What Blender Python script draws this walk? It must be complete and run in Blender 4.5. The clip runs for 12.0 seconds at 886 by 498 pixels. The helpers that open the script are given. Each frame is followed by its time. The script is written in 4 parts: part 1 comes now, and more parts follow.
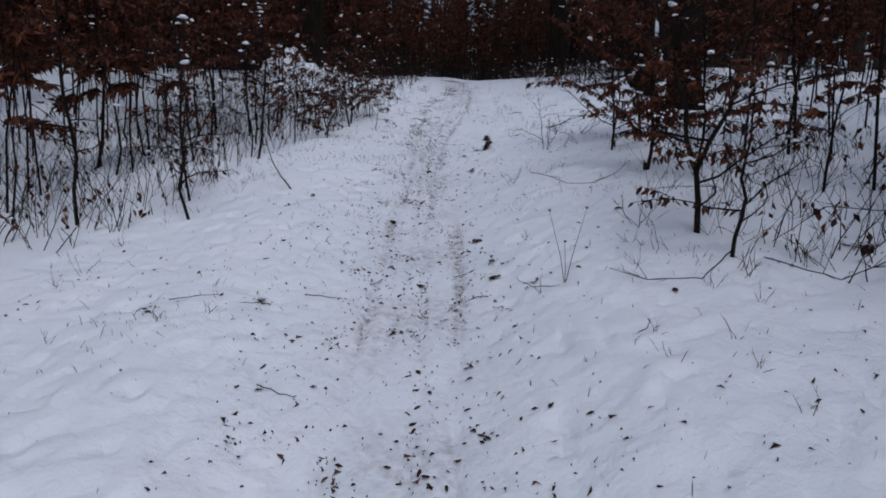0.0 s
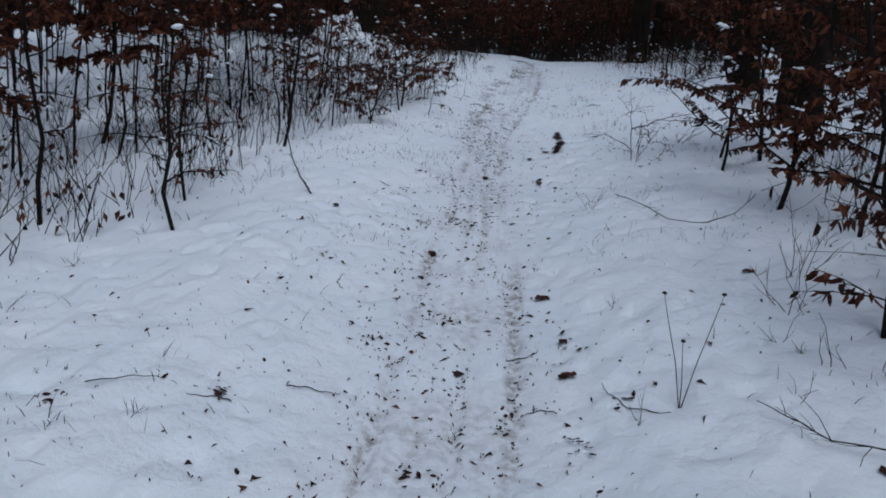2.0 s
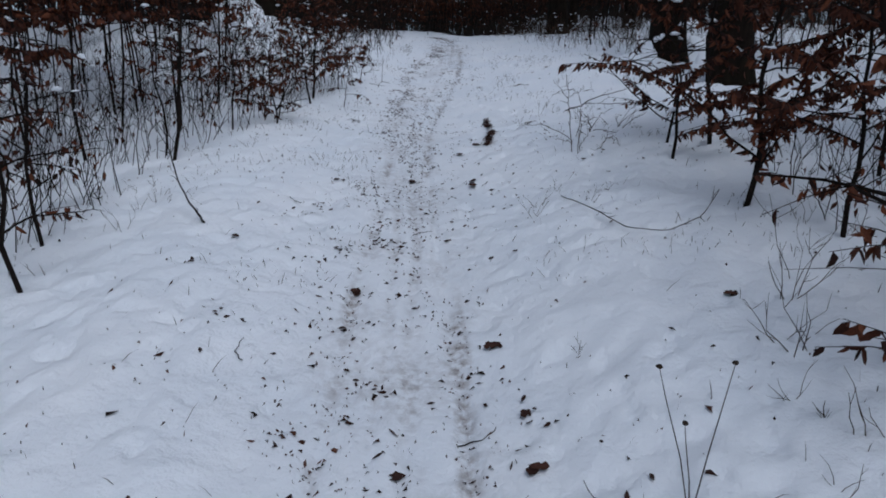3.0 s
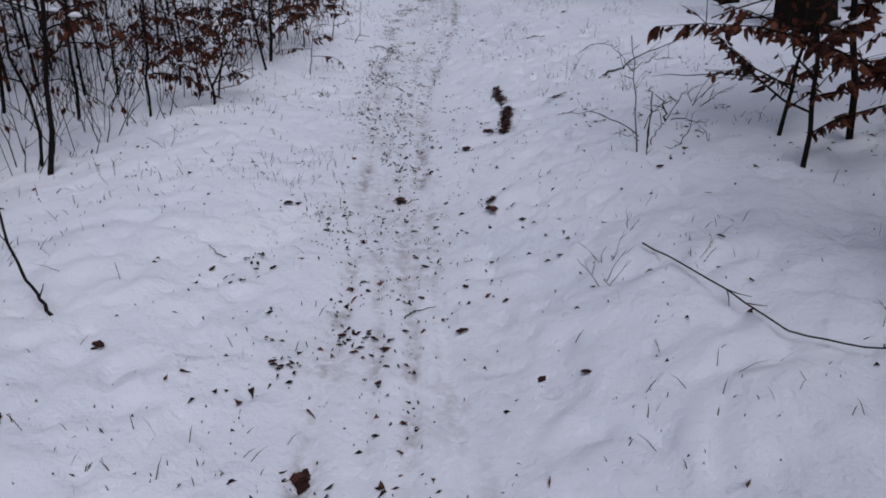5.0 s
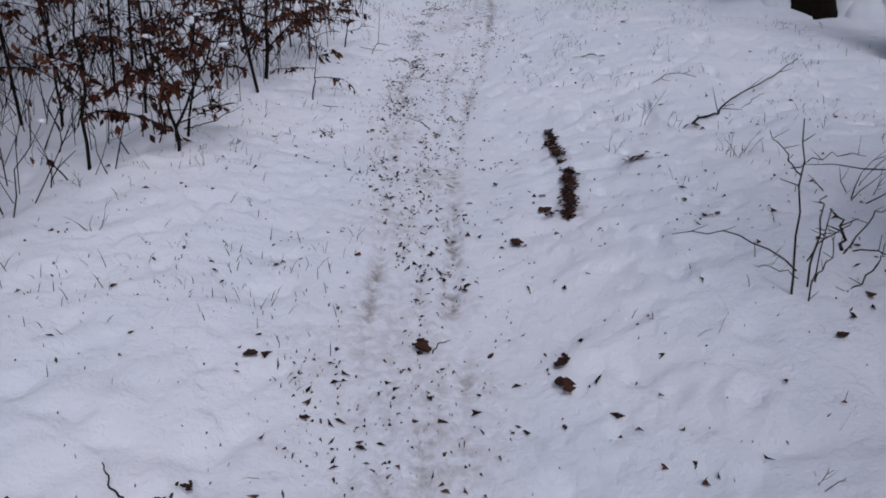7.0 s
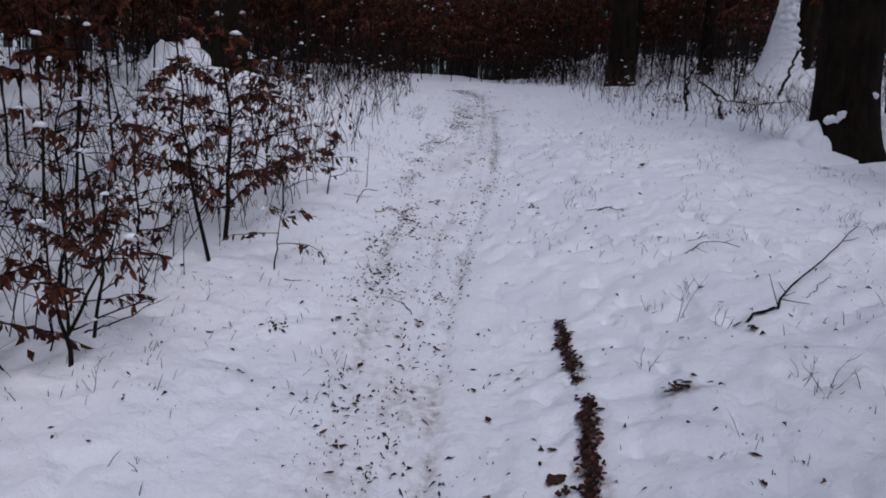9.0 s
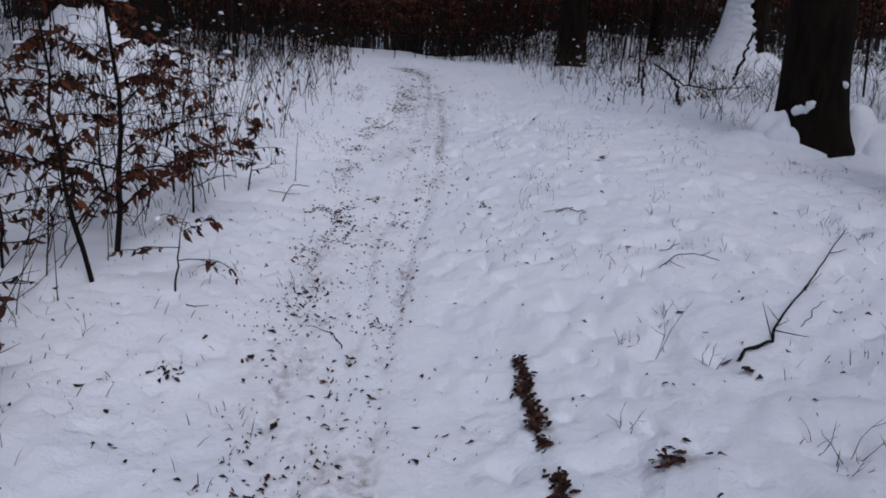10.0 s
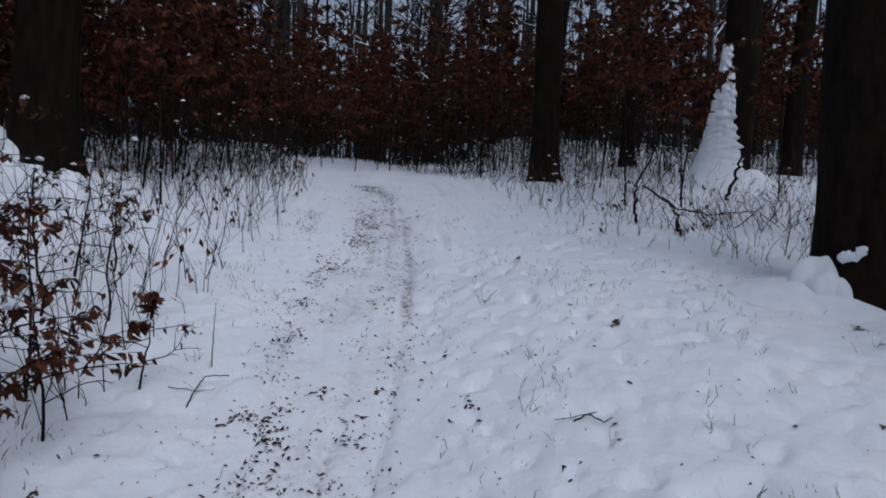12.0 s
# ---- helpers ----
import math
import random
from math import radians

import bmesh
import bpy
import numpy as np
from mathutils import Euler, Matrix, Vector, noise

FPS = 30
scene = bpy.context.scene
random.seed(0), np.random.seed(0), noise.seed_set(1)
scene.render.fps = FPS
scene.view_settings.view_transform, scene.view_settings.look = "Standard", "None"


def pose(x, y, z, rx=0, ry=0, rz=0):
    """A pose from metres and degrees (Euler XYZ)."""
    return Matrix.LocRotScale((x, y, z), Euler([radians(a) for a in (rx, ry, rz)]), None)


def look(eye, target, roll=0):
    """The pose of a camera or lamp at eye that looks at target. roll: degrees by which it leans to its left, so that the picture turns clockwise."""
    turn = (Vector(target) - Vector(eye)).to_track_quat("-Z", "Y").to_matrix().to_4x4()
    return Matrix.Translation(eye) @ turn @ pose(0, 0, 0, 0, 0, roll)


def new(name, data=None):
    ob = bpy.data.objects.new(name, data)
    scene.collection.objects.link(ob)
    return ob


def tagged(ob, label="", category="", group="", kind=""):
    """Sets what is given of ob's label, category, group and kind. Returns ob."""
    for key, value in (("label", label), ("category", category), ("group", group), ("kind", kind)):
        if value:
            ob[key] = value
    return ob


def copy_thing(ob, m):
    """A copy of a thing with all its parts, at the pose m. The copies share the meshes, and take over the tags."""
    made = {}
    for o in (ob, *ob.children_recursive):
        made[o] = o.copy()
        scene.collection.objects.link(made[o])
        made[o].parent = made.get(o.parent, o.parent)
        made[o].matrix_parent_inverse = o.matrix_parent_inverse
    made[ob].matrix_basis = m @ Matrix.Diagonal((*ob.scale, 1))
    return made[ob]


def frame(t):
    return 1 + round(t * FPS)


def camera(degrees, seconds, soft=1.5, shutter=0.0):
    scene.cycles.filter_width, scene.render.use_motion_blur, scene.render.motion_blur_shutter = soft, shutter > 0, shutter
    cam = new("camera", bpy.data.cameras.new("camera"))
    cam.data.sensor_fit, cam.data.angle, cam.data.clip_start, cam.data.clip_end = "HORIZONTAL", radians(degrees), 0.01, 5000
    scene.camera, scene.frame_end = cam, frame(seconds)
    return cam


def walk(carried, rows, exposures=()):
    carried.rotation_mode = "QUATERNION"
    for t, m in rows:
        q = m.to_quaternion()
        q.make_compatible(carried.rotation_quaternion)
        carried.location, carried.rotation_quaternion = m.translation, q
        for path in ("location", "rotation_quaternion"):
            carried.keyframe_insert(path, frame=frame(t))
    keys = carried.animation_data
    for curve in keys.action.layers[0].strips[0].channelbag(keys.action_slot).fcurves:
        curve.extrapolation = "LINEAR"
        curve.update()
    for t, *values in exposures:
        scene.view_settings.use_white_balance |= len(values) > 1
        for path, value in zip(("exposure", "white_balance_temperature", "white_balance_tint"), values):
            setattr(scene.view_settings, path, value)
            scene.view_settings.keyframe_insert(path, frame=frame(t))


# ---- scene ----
cam = camera(70.0, 12.0, soft=1.8)
METRES, EYE, TILT, LEAN, TURN = 8.2, 1.5, 14.0, 3.0, 0.0
ROWS = [
    (0.0, 0.0, 0.0, 0.0, 1.62, -21.11, -4.19),
    (0.5, -0.0098, 0.0391, 0.0003, 2.03, -14.81, -5.91),
    (1.0, -0.0017, 0.0739, 0.0002, -0.32, -13.66, -4.35),
    (1.5, 0.0092, 0.1167, 0.0043, 2.83, -18.23, -3.28),
    (2.0, -0.0082, 0.1592, -0.0073, 7.69, -23.9, -6.83),
    (2.5, -0.0119, 0.2012, -0.0085, 1.08, -24.68, -5.69),
    (4.5, -0.0109, 0.399, -0.0184, 0.18, -28.94, -3.51),
    (5.0, -0.0184, 0.4503, -0.0273, -0.97, -30.17, -4.03),
    (5.5, -0.0152, 0.4957, -0.029, -3.92, -28.44, -3.86),
    (6.0, -0.0149, 0.5454, -0.0324, 2.99, -38.72, -4.21),
    (6.5, -0.027, 0.5803, -0.0295, 1.4, -36.49, -5.68),
    (7.0, -0.0297, 0.6125, -0.0286, 1.35, -31.9, -5.34),
    (9.0, -0.0151, 0.739, -0.0158, 2.66, -23.08, -5.22),
    (9.5, -0.0096, 0.7778, -0.0121, 3.1, -22.05, -4.32),
    (10.0, -0.0124, 0.8135, -0.0206, -1.89, -24.75, -6.91),
    (10.5, -0.0087, 0.8505, -0.0162, -2.86, -22.75, -4.9),
    (11.0, 0.0027, 0.8937, -0.0122, -1.48, -21.36, -2.18),
    (11.5, -0.0065, 0.935, -0.0176, -1.69, -20.41, -6.05),
    (12.0, -0.0121, 0.9705, -0.012, -5.27, -15.76, -7.29),
]
EXPOSURES = [(0.0, -0.45, 5700, 12), (1.0, -0.45, 5550, 9), (2.5, -0.47, 5500, 6), (4.5, -0.43, 5850, 17), (7.0, -0.40, 5850, 17), (9.0, -0.40, 5900, 19), (10.5, -0.42, 5700, 13), (12.0, -0.45, 5650, 11)]
walk(cam, [(t, pose(0, 0, EYE, TILT, LEAN, TURN) @ pose(METRES * x, METRES * y, METRES * z, 90 + pitch, roll, yaw)) for t, x, y, z, yaw, pitch, roll in ROWS], EXPOSURES)

# ---------------------------------------------------------------- light
world = bpy.data.worlds.new("winter_sky")
scene.world = world
world.use_nodes = True
wn, wl = world.node_tree.nodes, world.node_tree.links
sky = wn.new("ShaderNodeTexSky")
sky.sky_type = "NISHITA"
sky.sun_disc = False
sky.sun_elevation, sky.sun_rotation = radians(55), radians(160)
sky.air_density, sky.dust_density = 1.0, 3.0
soft_sky = wn.new("ShaderNodeHueSaturation")
soft_sky.inputs["Saturation"].default_value = 0.48
wl.new(sky.outputs["Color"], soft_sky.inputs["Color"])
wl.new(soft_sky.outputs["Color"], wn["Background"].inputs["Color"])
wn["Background"].inputs["Strength"].default_value = 0.12

sun_data = bpy.data.lights.new("sun", "SUN")
sun_data.energy, sun_data.angle, sun_data.color = 0.75, radians(28), (1.0, 0.97, 0.93)
sun = new("sun", sun_data)
sun.matrix_world = look((0, 0, 30), (-3.4, 9.0, 15.7))


# ---------------------------------------------------------------- materials
def material(name):
    m = bpy.data.materials.new(name)
    m.use_nodes = True
    return m, m.node_tree.nodes, m.node_tree.links, m.node_tree.nodes["Principled BSDF"]


def noise_node(n, l, scale, detail=4.0, rough=0.6, coord="Object"):
    tc = n.new("ShaderNodeTexCoord")
    t = n.new("ShaderNodeTexNoise")
    t.inputs["Scale"].default_value, t.inputs["Detail"].default_value, t.inputs["Roughness"].default_value = scale, detail, rough
    l.new(tc.outputs[coord], t.inputs["Vector"])
    return t


def ramp_node(n, l, source, stops):
    r = n.new("ShaderNodeValToRGB")
    r.color_ramp.elements[0].position, r.color_ramp.elements[0].color = stops[0][0], (*stops[0][1], 1)
    r.color_ramp.elements[1].position, r.color_ramp.elements[1].color = stops[-1][0], (*stops[-1][1], 1)
    for p, c in stops[1:-1]:
        e = r.color_ramp.elements.new(p)
        e.color = (*c, 1)
    l.new(source, r.inputs["Fac"])
    return r


def bump_node(n, l, height, strength, distance, before=None):
    b = n.new("ShaderNodeBump")
    b.inputs["Strength"].default_value, b.inputs["Distance"].default_value = strength, distance
    l.new(height, b.inputs["Height"])
    if before:
        l.new(before.outputs["Normal"], b.inputs["Normal"])
    return b


def grey(v):
    return (v, v, v)


def snow_ground_material():
    m, n, l, p = material("trodden_snow")
    fine, mid, big = noise_node(n, l, 120, 3), noise_node(n, l, 22, 4), noise_node(n, l, 1.3, 3)
    tone = ramp_node(n, l, big.outputs["Fac"], [(0.3, (0.80, 0.83, 0.88)), (0.7, (0.88, 0.89, 0.92))])
    thin = n.new("ShaderNodeAttribute")
    thin.attribute_name = "thin"
    grain = ramp_node(n, l, mid.outputs["Fac"], [(0.40, grey(0.15)), (0.62, grey(1.0))])
    cover = n.new("ShaderNodeMath")
    cover.operation = "MULTIPLY"
    l.new(thin.outputs["Fac"], cover.inputs[0])
    l.new(grain.outputs["Color"], cover.inputs[1])
    soil = ramp_node(n, l, fine.outputs["Fac"], [(0.3, (0.10, 0.072, 0.058)), (0.7, (0.36, 0.30, 0.27))])
    mix = n.new("ShaderNodeMix")
    mix.data_type = "RGBA"
    l.new(cover.outputs[0], mix.inputs["Factor"])
    l.new(tone.outputs["Color"], mix.inputs["A"])
    l.new(soil.outputs["Color"], mix.inputs["B"])
    l.new(mix.outputs["Result"], p.inputs["Base Color"])
    p.inputs["Roughness"].default_value = 0.75
    p.inputs["Specular IOR Level"].default_value = 0.25
    lumps = noise_node(n, l, 7.5, 3, 0.55)
    b = bump_node(n, l, lumps.outputs["Fac"], 0.4, 0.03)
    b = bump_node(n, l, mid.outputs["Fac"], 0.65, 0.022, b)
    b = bump_node(n, l, fine.outputs["Fac"], 0.35, 0.004, b)
    l.new(b.outputs["Normal"], p.inputs["Normal"])
    return m


def snow_material():
    m, n, l, p = material("fresh_snow")
    fine, big = noise_node(n, l, 90, 3), noise_node(n, l, 9, 3)
    tone = ramp_node(n, l, big.outputs["Fac"], [(0.3, (0.80, 0.83, 0.88)), (0.7, (0.89, 0.90, 0.93))])
    l.new(tone.outputs["Color"], p.inputs["Base Color"])
    p.inputs["Roughness"].default_value = 0.75
    b = bump_node(n, l, big.outputs["Fac"], 0.5, 0.02)
    b = bump_node(n, l, fine.outputs["Fac"], 0.4, 0.004, b)
    l.new(b.outputs["Normal"], p.inputs["Normal"])
    return m


def bark_material(name, dark, light, moss, scale=14.0):
    m, n, l, p = material(name)
    tc = n.new("ShaderNodeTexCoord")
    mp = n.new("ShaderNodeMapping")
    mp.inputs["Scale"].default_value = (1, 1, 0.22)
    l.new(tc.outputs["Object"], mp.inputs["Vector"])
    t = n.new("ShaderNodeTexNoise")
    t.inputs["Scale"].default_value, t.inputs["Detail"].default_value, t.inputs["Roughness"].default_value = scale, 6, 0.7
    l.new(mp.outputs["Vector"], t.inputs["Vector"])
    big = noise_node(n, l, 1.7, 3)
    bark = ramp_node(n, l, t.outputs["Fac"], [(0.3, dark), (0.72, light)])
    patch = ramp_node(n, l, big.outputs["Fac"], [(0.45, grey(0.0)), (0.75, grey(0.7))])
    mix = n.new("ShaderNodeMix")
    mix.data_type = "RGBA"
    l.new(patch.outputs["Color"], mix.inputs["Factor"])
    l.new(bark.outputs["Color"], mix.inputs["A"])
    mix.inputs["B"].default_value = (*moss, 1)
    l.new(mix.outputs["Result"], p.inputs["Base Color"])
    p.inputs["Roughness"].default_value = 0.9
    p.inputs["Specular IOR Level"].default_value = 0.08
    b = bump_node(n, l, t.outputs["Fac"], 0.9, 0.03)
    l.new(b.outputs["Normal"], p.inputs["Normal"])
    return m


def leaf_material(name, stops, rough=0.65):
    m, n, l, p = material(name)
    geo = n.new("ShaderNodeNewGeometry")
    tone = ramp_node(n, l, geo.outputs["Random Per Island"], stops)
    vein = noise_node(n, l, 160, 2)
    shade = ramp_node(n, l, vein.outputs["Fac"], [(0.3, grey(0.65)), (0.7, grey(1.15))])
    mul = n.new("ShaderNodeMix")
    mul.data_type, mul.blend_type = "RGBA", "MULTIPLY"
    mul.inputs["Factor"].default_value = 1.0
    l.new(tone.outputs["Color"], mul.inputs["A"])
    l.new(shade.outputs["Color"], mul.inputs["B"])
    l.new(mul.outputs["Result"], p.inputs["Base Color"])
    p.inputs["Roughness"].default_value = rough
    p.inputs["Specular IOR Level"].default_value = 0.15
    b = bump_node(n, l, vein.outputs["Fac"], 0.4, 0.003)
    l.new(b.outputs["Normal"], p.inputs["Normal"])
    return m


MAT_GROUND = snow_ground_material()
MAT_SNOW = snow_material()
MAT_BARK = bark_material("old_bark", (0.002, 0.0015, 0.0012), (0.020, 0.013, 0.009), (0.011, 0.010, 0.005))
MAT_FAR_BARK = bark_material("grey_bark", (0.016, 0.013, 0.012), (0.055, 0.045, 0.040), (0.032, 0.030, 0.022))
MAT_TWIG = bark_material("sapling_bark", (0.009, 0.007, 0.006), (0.028, 0.020, 0.017), (0.018, 0.013, 0.010), 40.0)
MAT_STALK = bark_material("dry_stalk", (0.03, 0.021, 0.016), (0.09, 0.066, 0.050), (0.05, 0.036, 0.028), 60.0)
MAT_LEAF = leaf_material("beech_leaf", [(0.0, (0.022, 0.008, 0.0055)), (0.55, (0.075, 0.023, 0.012)), (1.0, (0.16, 0.054, 0.025))])
MAT_LITTER = leaf_material("wet_litter", [(0.0, (0.014, 0.008, 0.007)), (0.6, (0.042, 0.019, 0.014)), (1.0, (0.13, 0.054, 0.035))], 0.6)
MAT_SOIL = leaf_material("wet_soil", [(0.0, (0.022, 0.016, 0.012)), (1.0, (0.05, 0.034, 0.024))], 0.8)


# ---------------------------------------------------------------- mesh helpers
class Buf:
    """Collects vertices and faces for one mesh."""

    def __init__(self):
        self.v, self.t, self.q, self.n = [], [], [], 0

    def add(self, v, tris=None, quads=None):
        v = np.asarray(v, float)
        if tris is not None and len(tris):
            self.t.append(np.asarray(tris, int) + self.n)
        if quads is not None and len(quads):
            self.q.append(np.asarray(quads, int) + self.n)
        self.v.append(v)
        self.n += len(v)

    def add_buf(self, other, m):
        """Adds all of another buffer, moved by the 4 x 4 array m."""
        if other.n == 0:
            return
        v, t, q = other.arrays()
        self.add(v @ m[:3, :3].T + m[:3, 3], t, q)

    def arrays(self):
        if len(self.v) > 1:
            self.v = [np.concatenate(self.v)]
            self.t = [np.concatenate(self.t)] if self.t else []
            self.q = [np.concatenate(self.q)] if self.q else []
        return self.v[0], (self.t[0] if self.t else np.zeros((0, 3), int)), (self.q[0] if self.q else np.zeros((0, 4), int))

    def mesh(self, name, mat, smooth=True):
        v, t, q = self.arrays()
        me = bpy.data.meshes.new(name)
        me.vertices.add(len(v))
        me.vertices.foreach_set("co", v.ravel())
        loops = np.concatenate([t.ravel(), q.ravel()])
        starts = np.concatenate([np.arange(len(t)) * 3, len(t) * 3 + np.arange(len(q)) * 4])
        me.loops.add(len(loops))
        me.loops.foreach_set("vertex_index", loops)
        me.polygons.add(len(starts))
        me.polygons.foreach_set("loop_start", starts)
        me.polygons.foreach_set("use_smooth", np.full(len(starts), smooth))
        me.materials.append(mat)
        me.update(calc_edges=True)
        return me


def part(name, buf, mat, parent, label="", smooth=True):
    """One mesh object under a thing."""
    ob = new(name, buf.mesh(name, mat, smooth))
    ob.parent = parent
    return tagged(ob, label)


def thing(name, place, label, category, group="", kind="", rz=0.0):
    ob = new(name)
    ob.empty_display_size = 0.1
    ob.matrix_world = pose(*place, 0, 0, rz)
    return tagged(ob, label, category, group, kind)


def tube(buf, pts, radii, sides, cap=False):
    """A round limb along points with the given radii."""
    pts = np.asarray(pts, float)
    radii = np.asarray(radii, float)
    k = len(pts)
    d = np.gradient(pts, axis=0)
    d /= np.linalg.norm(d, axis=1)[:, None] + 1e-9
    up = np.array([0.0, 0.0, 1.0]) if abs(d[:, 2]).mean() < 0.8 else np.array([1.0, 0.0, 0.0])
    a = np.cross(d, up)
    a /= np.linalg.norm(a, axis=1)[:, None] + 1e-9
    b = np.cross(d, a)
    ang = np.arange(sides) * 2 * math.pi / sides
    ring = a[:, None, :] * np.cos(ang)[None, :, None] + b[:, None, :] * np.sin(ang)[None, :, None]
    v = (pts[:, None, :] + ring * radii[:, None, None]).reshape(-1, 3)
    i = np.arange(k - 1)[:, None] * sides
    j = np.arange(sides)[None, :]
    j2 = (j + 1) % sides
    quads = np.stack([i + j, i + j2, i + sides + j2, i + sides + j], axis=-1).reshape(-1, 4)
    tris = None
    if cap:
        v = np.concatenate([v, pts[-1:]])
        e = (k - 1) * sides
        tris = np.stack([e + j[0], e + j2[0], np.full(sides, k * sides)], axis=-1)
    buf.add(v, tris, quads)


def unit(v):
    v = np.asarray(v, float)
    return v / (np.linalg.norm(v, axis=-1, keepdims=True) + 1e-9)


def leaves(buf, p, d, size, rng, width=0.5, curl=0.25, simple=False):
    """Folded, curled leaves at p along d."""
    p, d = np.asarray(p, float), unit(d)
    size = np.asarray(size, float)[:, None]
    count = len(p)
    if not count:
        return
    w = unit(np.cross(d, rng.normal(size=(count, 3))))
    nrm = np.cross(w, d)
    wd = width * (0.75 + 0.5 * rng.random((count, 1)))
    lift = 0.10 + 0.28 * rng.random((count, 1))
    cu = curl * (rng.random((count, 1)) * 2 - 0.5)
    base = np.arange(count)[:, None]
    if simple:
        v = np.stack([p, p + size * (0.45 * d + 0.5 * wd * w + 0.3 * lift * nrm), p + size * (d - cu * nrm), p + size * (0.45 * d - 0.5 * wd * w + 0.3 * lift * nrm)], axis=1)
        buf.add(v.reshape(-1, 3), np.concatenate([base * 4 + np.array([[0, 1, 2]]), base * 4 + np.array([[0, 2, 3]])]))
        return
    v = np.stack([
        p,
        p + size * (0.30 * d + 0.44 * wd * w + lift * 0.45 * nrm),
        p + size * (0.72 * d + 0.36 * wd * w + (lift * 0.35 - cu * 0.4) * nrm),
        p + size * (d - cu * nrm),
        p + size * (0.72 * d - 0.36 * wd * w + (lift * 0.35 - cu * 0.4) * nrm),
        p + size * (0.30 * d - 0.44 * wd * w + lift * 0.45 * nrm)], axis=1)
    buf.add(v.reshape(-1, 3), None, np.concatenate([base * 6 + np.array([[0, 1, 2, 3]]), base * 6 + np.array([[0, 3, 4, 5]])]))


def blob(buf, p, rx, ry, rz, rng, sides=7):
    """A small rounded heap of snow."""
    ang = np.arange(sides) * 2 * math.pi / sides + rng.random() * 6
    v = [(p[0], p[1], p[2] + rz)]
    for r, h in ((0.62, 0.78), (1.0, 0.15), (0.7, -0.22)):
        k = r * (0.65 + 0.6 * rng.random(sides))
        for a, s in zip(ang, k):
            v.append((p[0] + math.cos(a) * rx * s, p[1] + math.sin(a) * ry * s, p[2] + rz * h))
    j = np.arange(sides)
    j2 = (j + 1) % sides
    tris = np.stack([np.zeros(sides, int), 1 + j, 1 + j2], axis=-1)
    quads = np.concatenate([np.stack([1 + o + j, 1 + o + sides + j, 1 + o + sides + j2, 1 + o + j2], axis=-1) for o in (0, sides)])
    buf.add(v, tris, quads)


# ---------------------------------------------------------------- lie of the land
def ease(a, b, v):
    u = np.clip((v - a) / (b - a), 0, 1)
    return u * u * (3 - 2 * u)


def value_noise(x, y, scale, seed):
    """Smooth noise from -1 to 1."""
    x, y = np.asarray(x, float) * scale + seed * 17.3, np.asarray(y, float) * scale - seed * 9.1
    xi, yi = np.floor(x), np.floor(y)
    xf, yf = x - xi, y - yi
    xf, yf = xf * xf * (3 - 2 * xf), yf * yf * (3 - 2 * yf)

    def h(a, b):
        s = np.sin(a * 127.1 + b * 311.7 + seed * 74.7) * 43758.5453
        return (s - np.floor(s)) * 2 - 1

    return (h(xi, yi) * (1 - xf) + h(xi + 1, yi) * xf) * (1 - yf) + (h(xi, yi + 1) * (1 - xf) + h(xi + 1, yi + 1) * xf) * yf


def drop(a, b, y):
    """How far a slope has fallen behind by y when it eases off between a and b."""
    u = np.clip((y - a) / (b - a), 0, 1)
    return (b - a) * (u ** 3 - u ** 4 / 2) + np.maximum(y - b, 0)


def ground_base(x, y):
    """The hillside: a sunken track climbing between low banks, easing off above."""
    x, y = np.asarray(x, float), np.asarray(y, float)
    yc = np.maximum(y, -25)
    rise = 0.2253 * np.minimum(yc, 70) - 0.085 * drop(13.5, 17.5, yc) - 0.04 * drop(20, 26, yc)
    side = 0.0687 * (1 - ease(10.5, 15.5, y)) * np.clip(x, -9, 9) + 0.085 * ease(11, 15, y) * np.clip(x - 0.8, 0, 6)
    bank = 0.10 * (1 - ease(2.5, 5, np.abs(x))) * (1 - ease(12, 17, y))
    left = 0.14 * ease(1.2, 3.2, -x) * ease(10, 13, y) * (1 - ease(15, 18, y)) + 0.12 * ease(13, 18, y)
    mound = 0.26 * np.exp(-((x + 3.2) / 1.3) ** 2 - ((y - 14.2) / 1.2) ** 2)
    low = 0.09 * ease(0, 0.9, x) * (1 - ease(7, 8.8, y)) - 0.05 * ease(1.3, 2.0, -x) * (1 - ease(5, 6.5, y)) - 0.04 * ease(8.2, 9, y) * (1 - ease(10, 11.5, y))
    beyond = 0.07 * np.clip(y - 20, 0, 14) * ease(2.0, 5, x) + 0.03 * np.clip(y - 20, 0, 14) * ease(1.5, 4, -x)
    beyond = beyond + 0.1 * ease(18.5, 21.5, y) * (1 - ease(-0.3, 0.9, x))
    return 0.03 + beyond + side + rise + bank + left + mound + low - 0.21 * np.exp(-(x / 1.1) ** 2) * (1 - ease(12, 17, y))


RUTS = ((-0.44, 0.030, 0.026, 1), (-0.35, 0.018, 0.012, 6), (-0.26, 0.022, 0.020, 2), (-0.11, 0.022, 0.026, 3), (-0.04, 0.014, 0.012, 7), (0.07, 0.036, 0.042, 4))


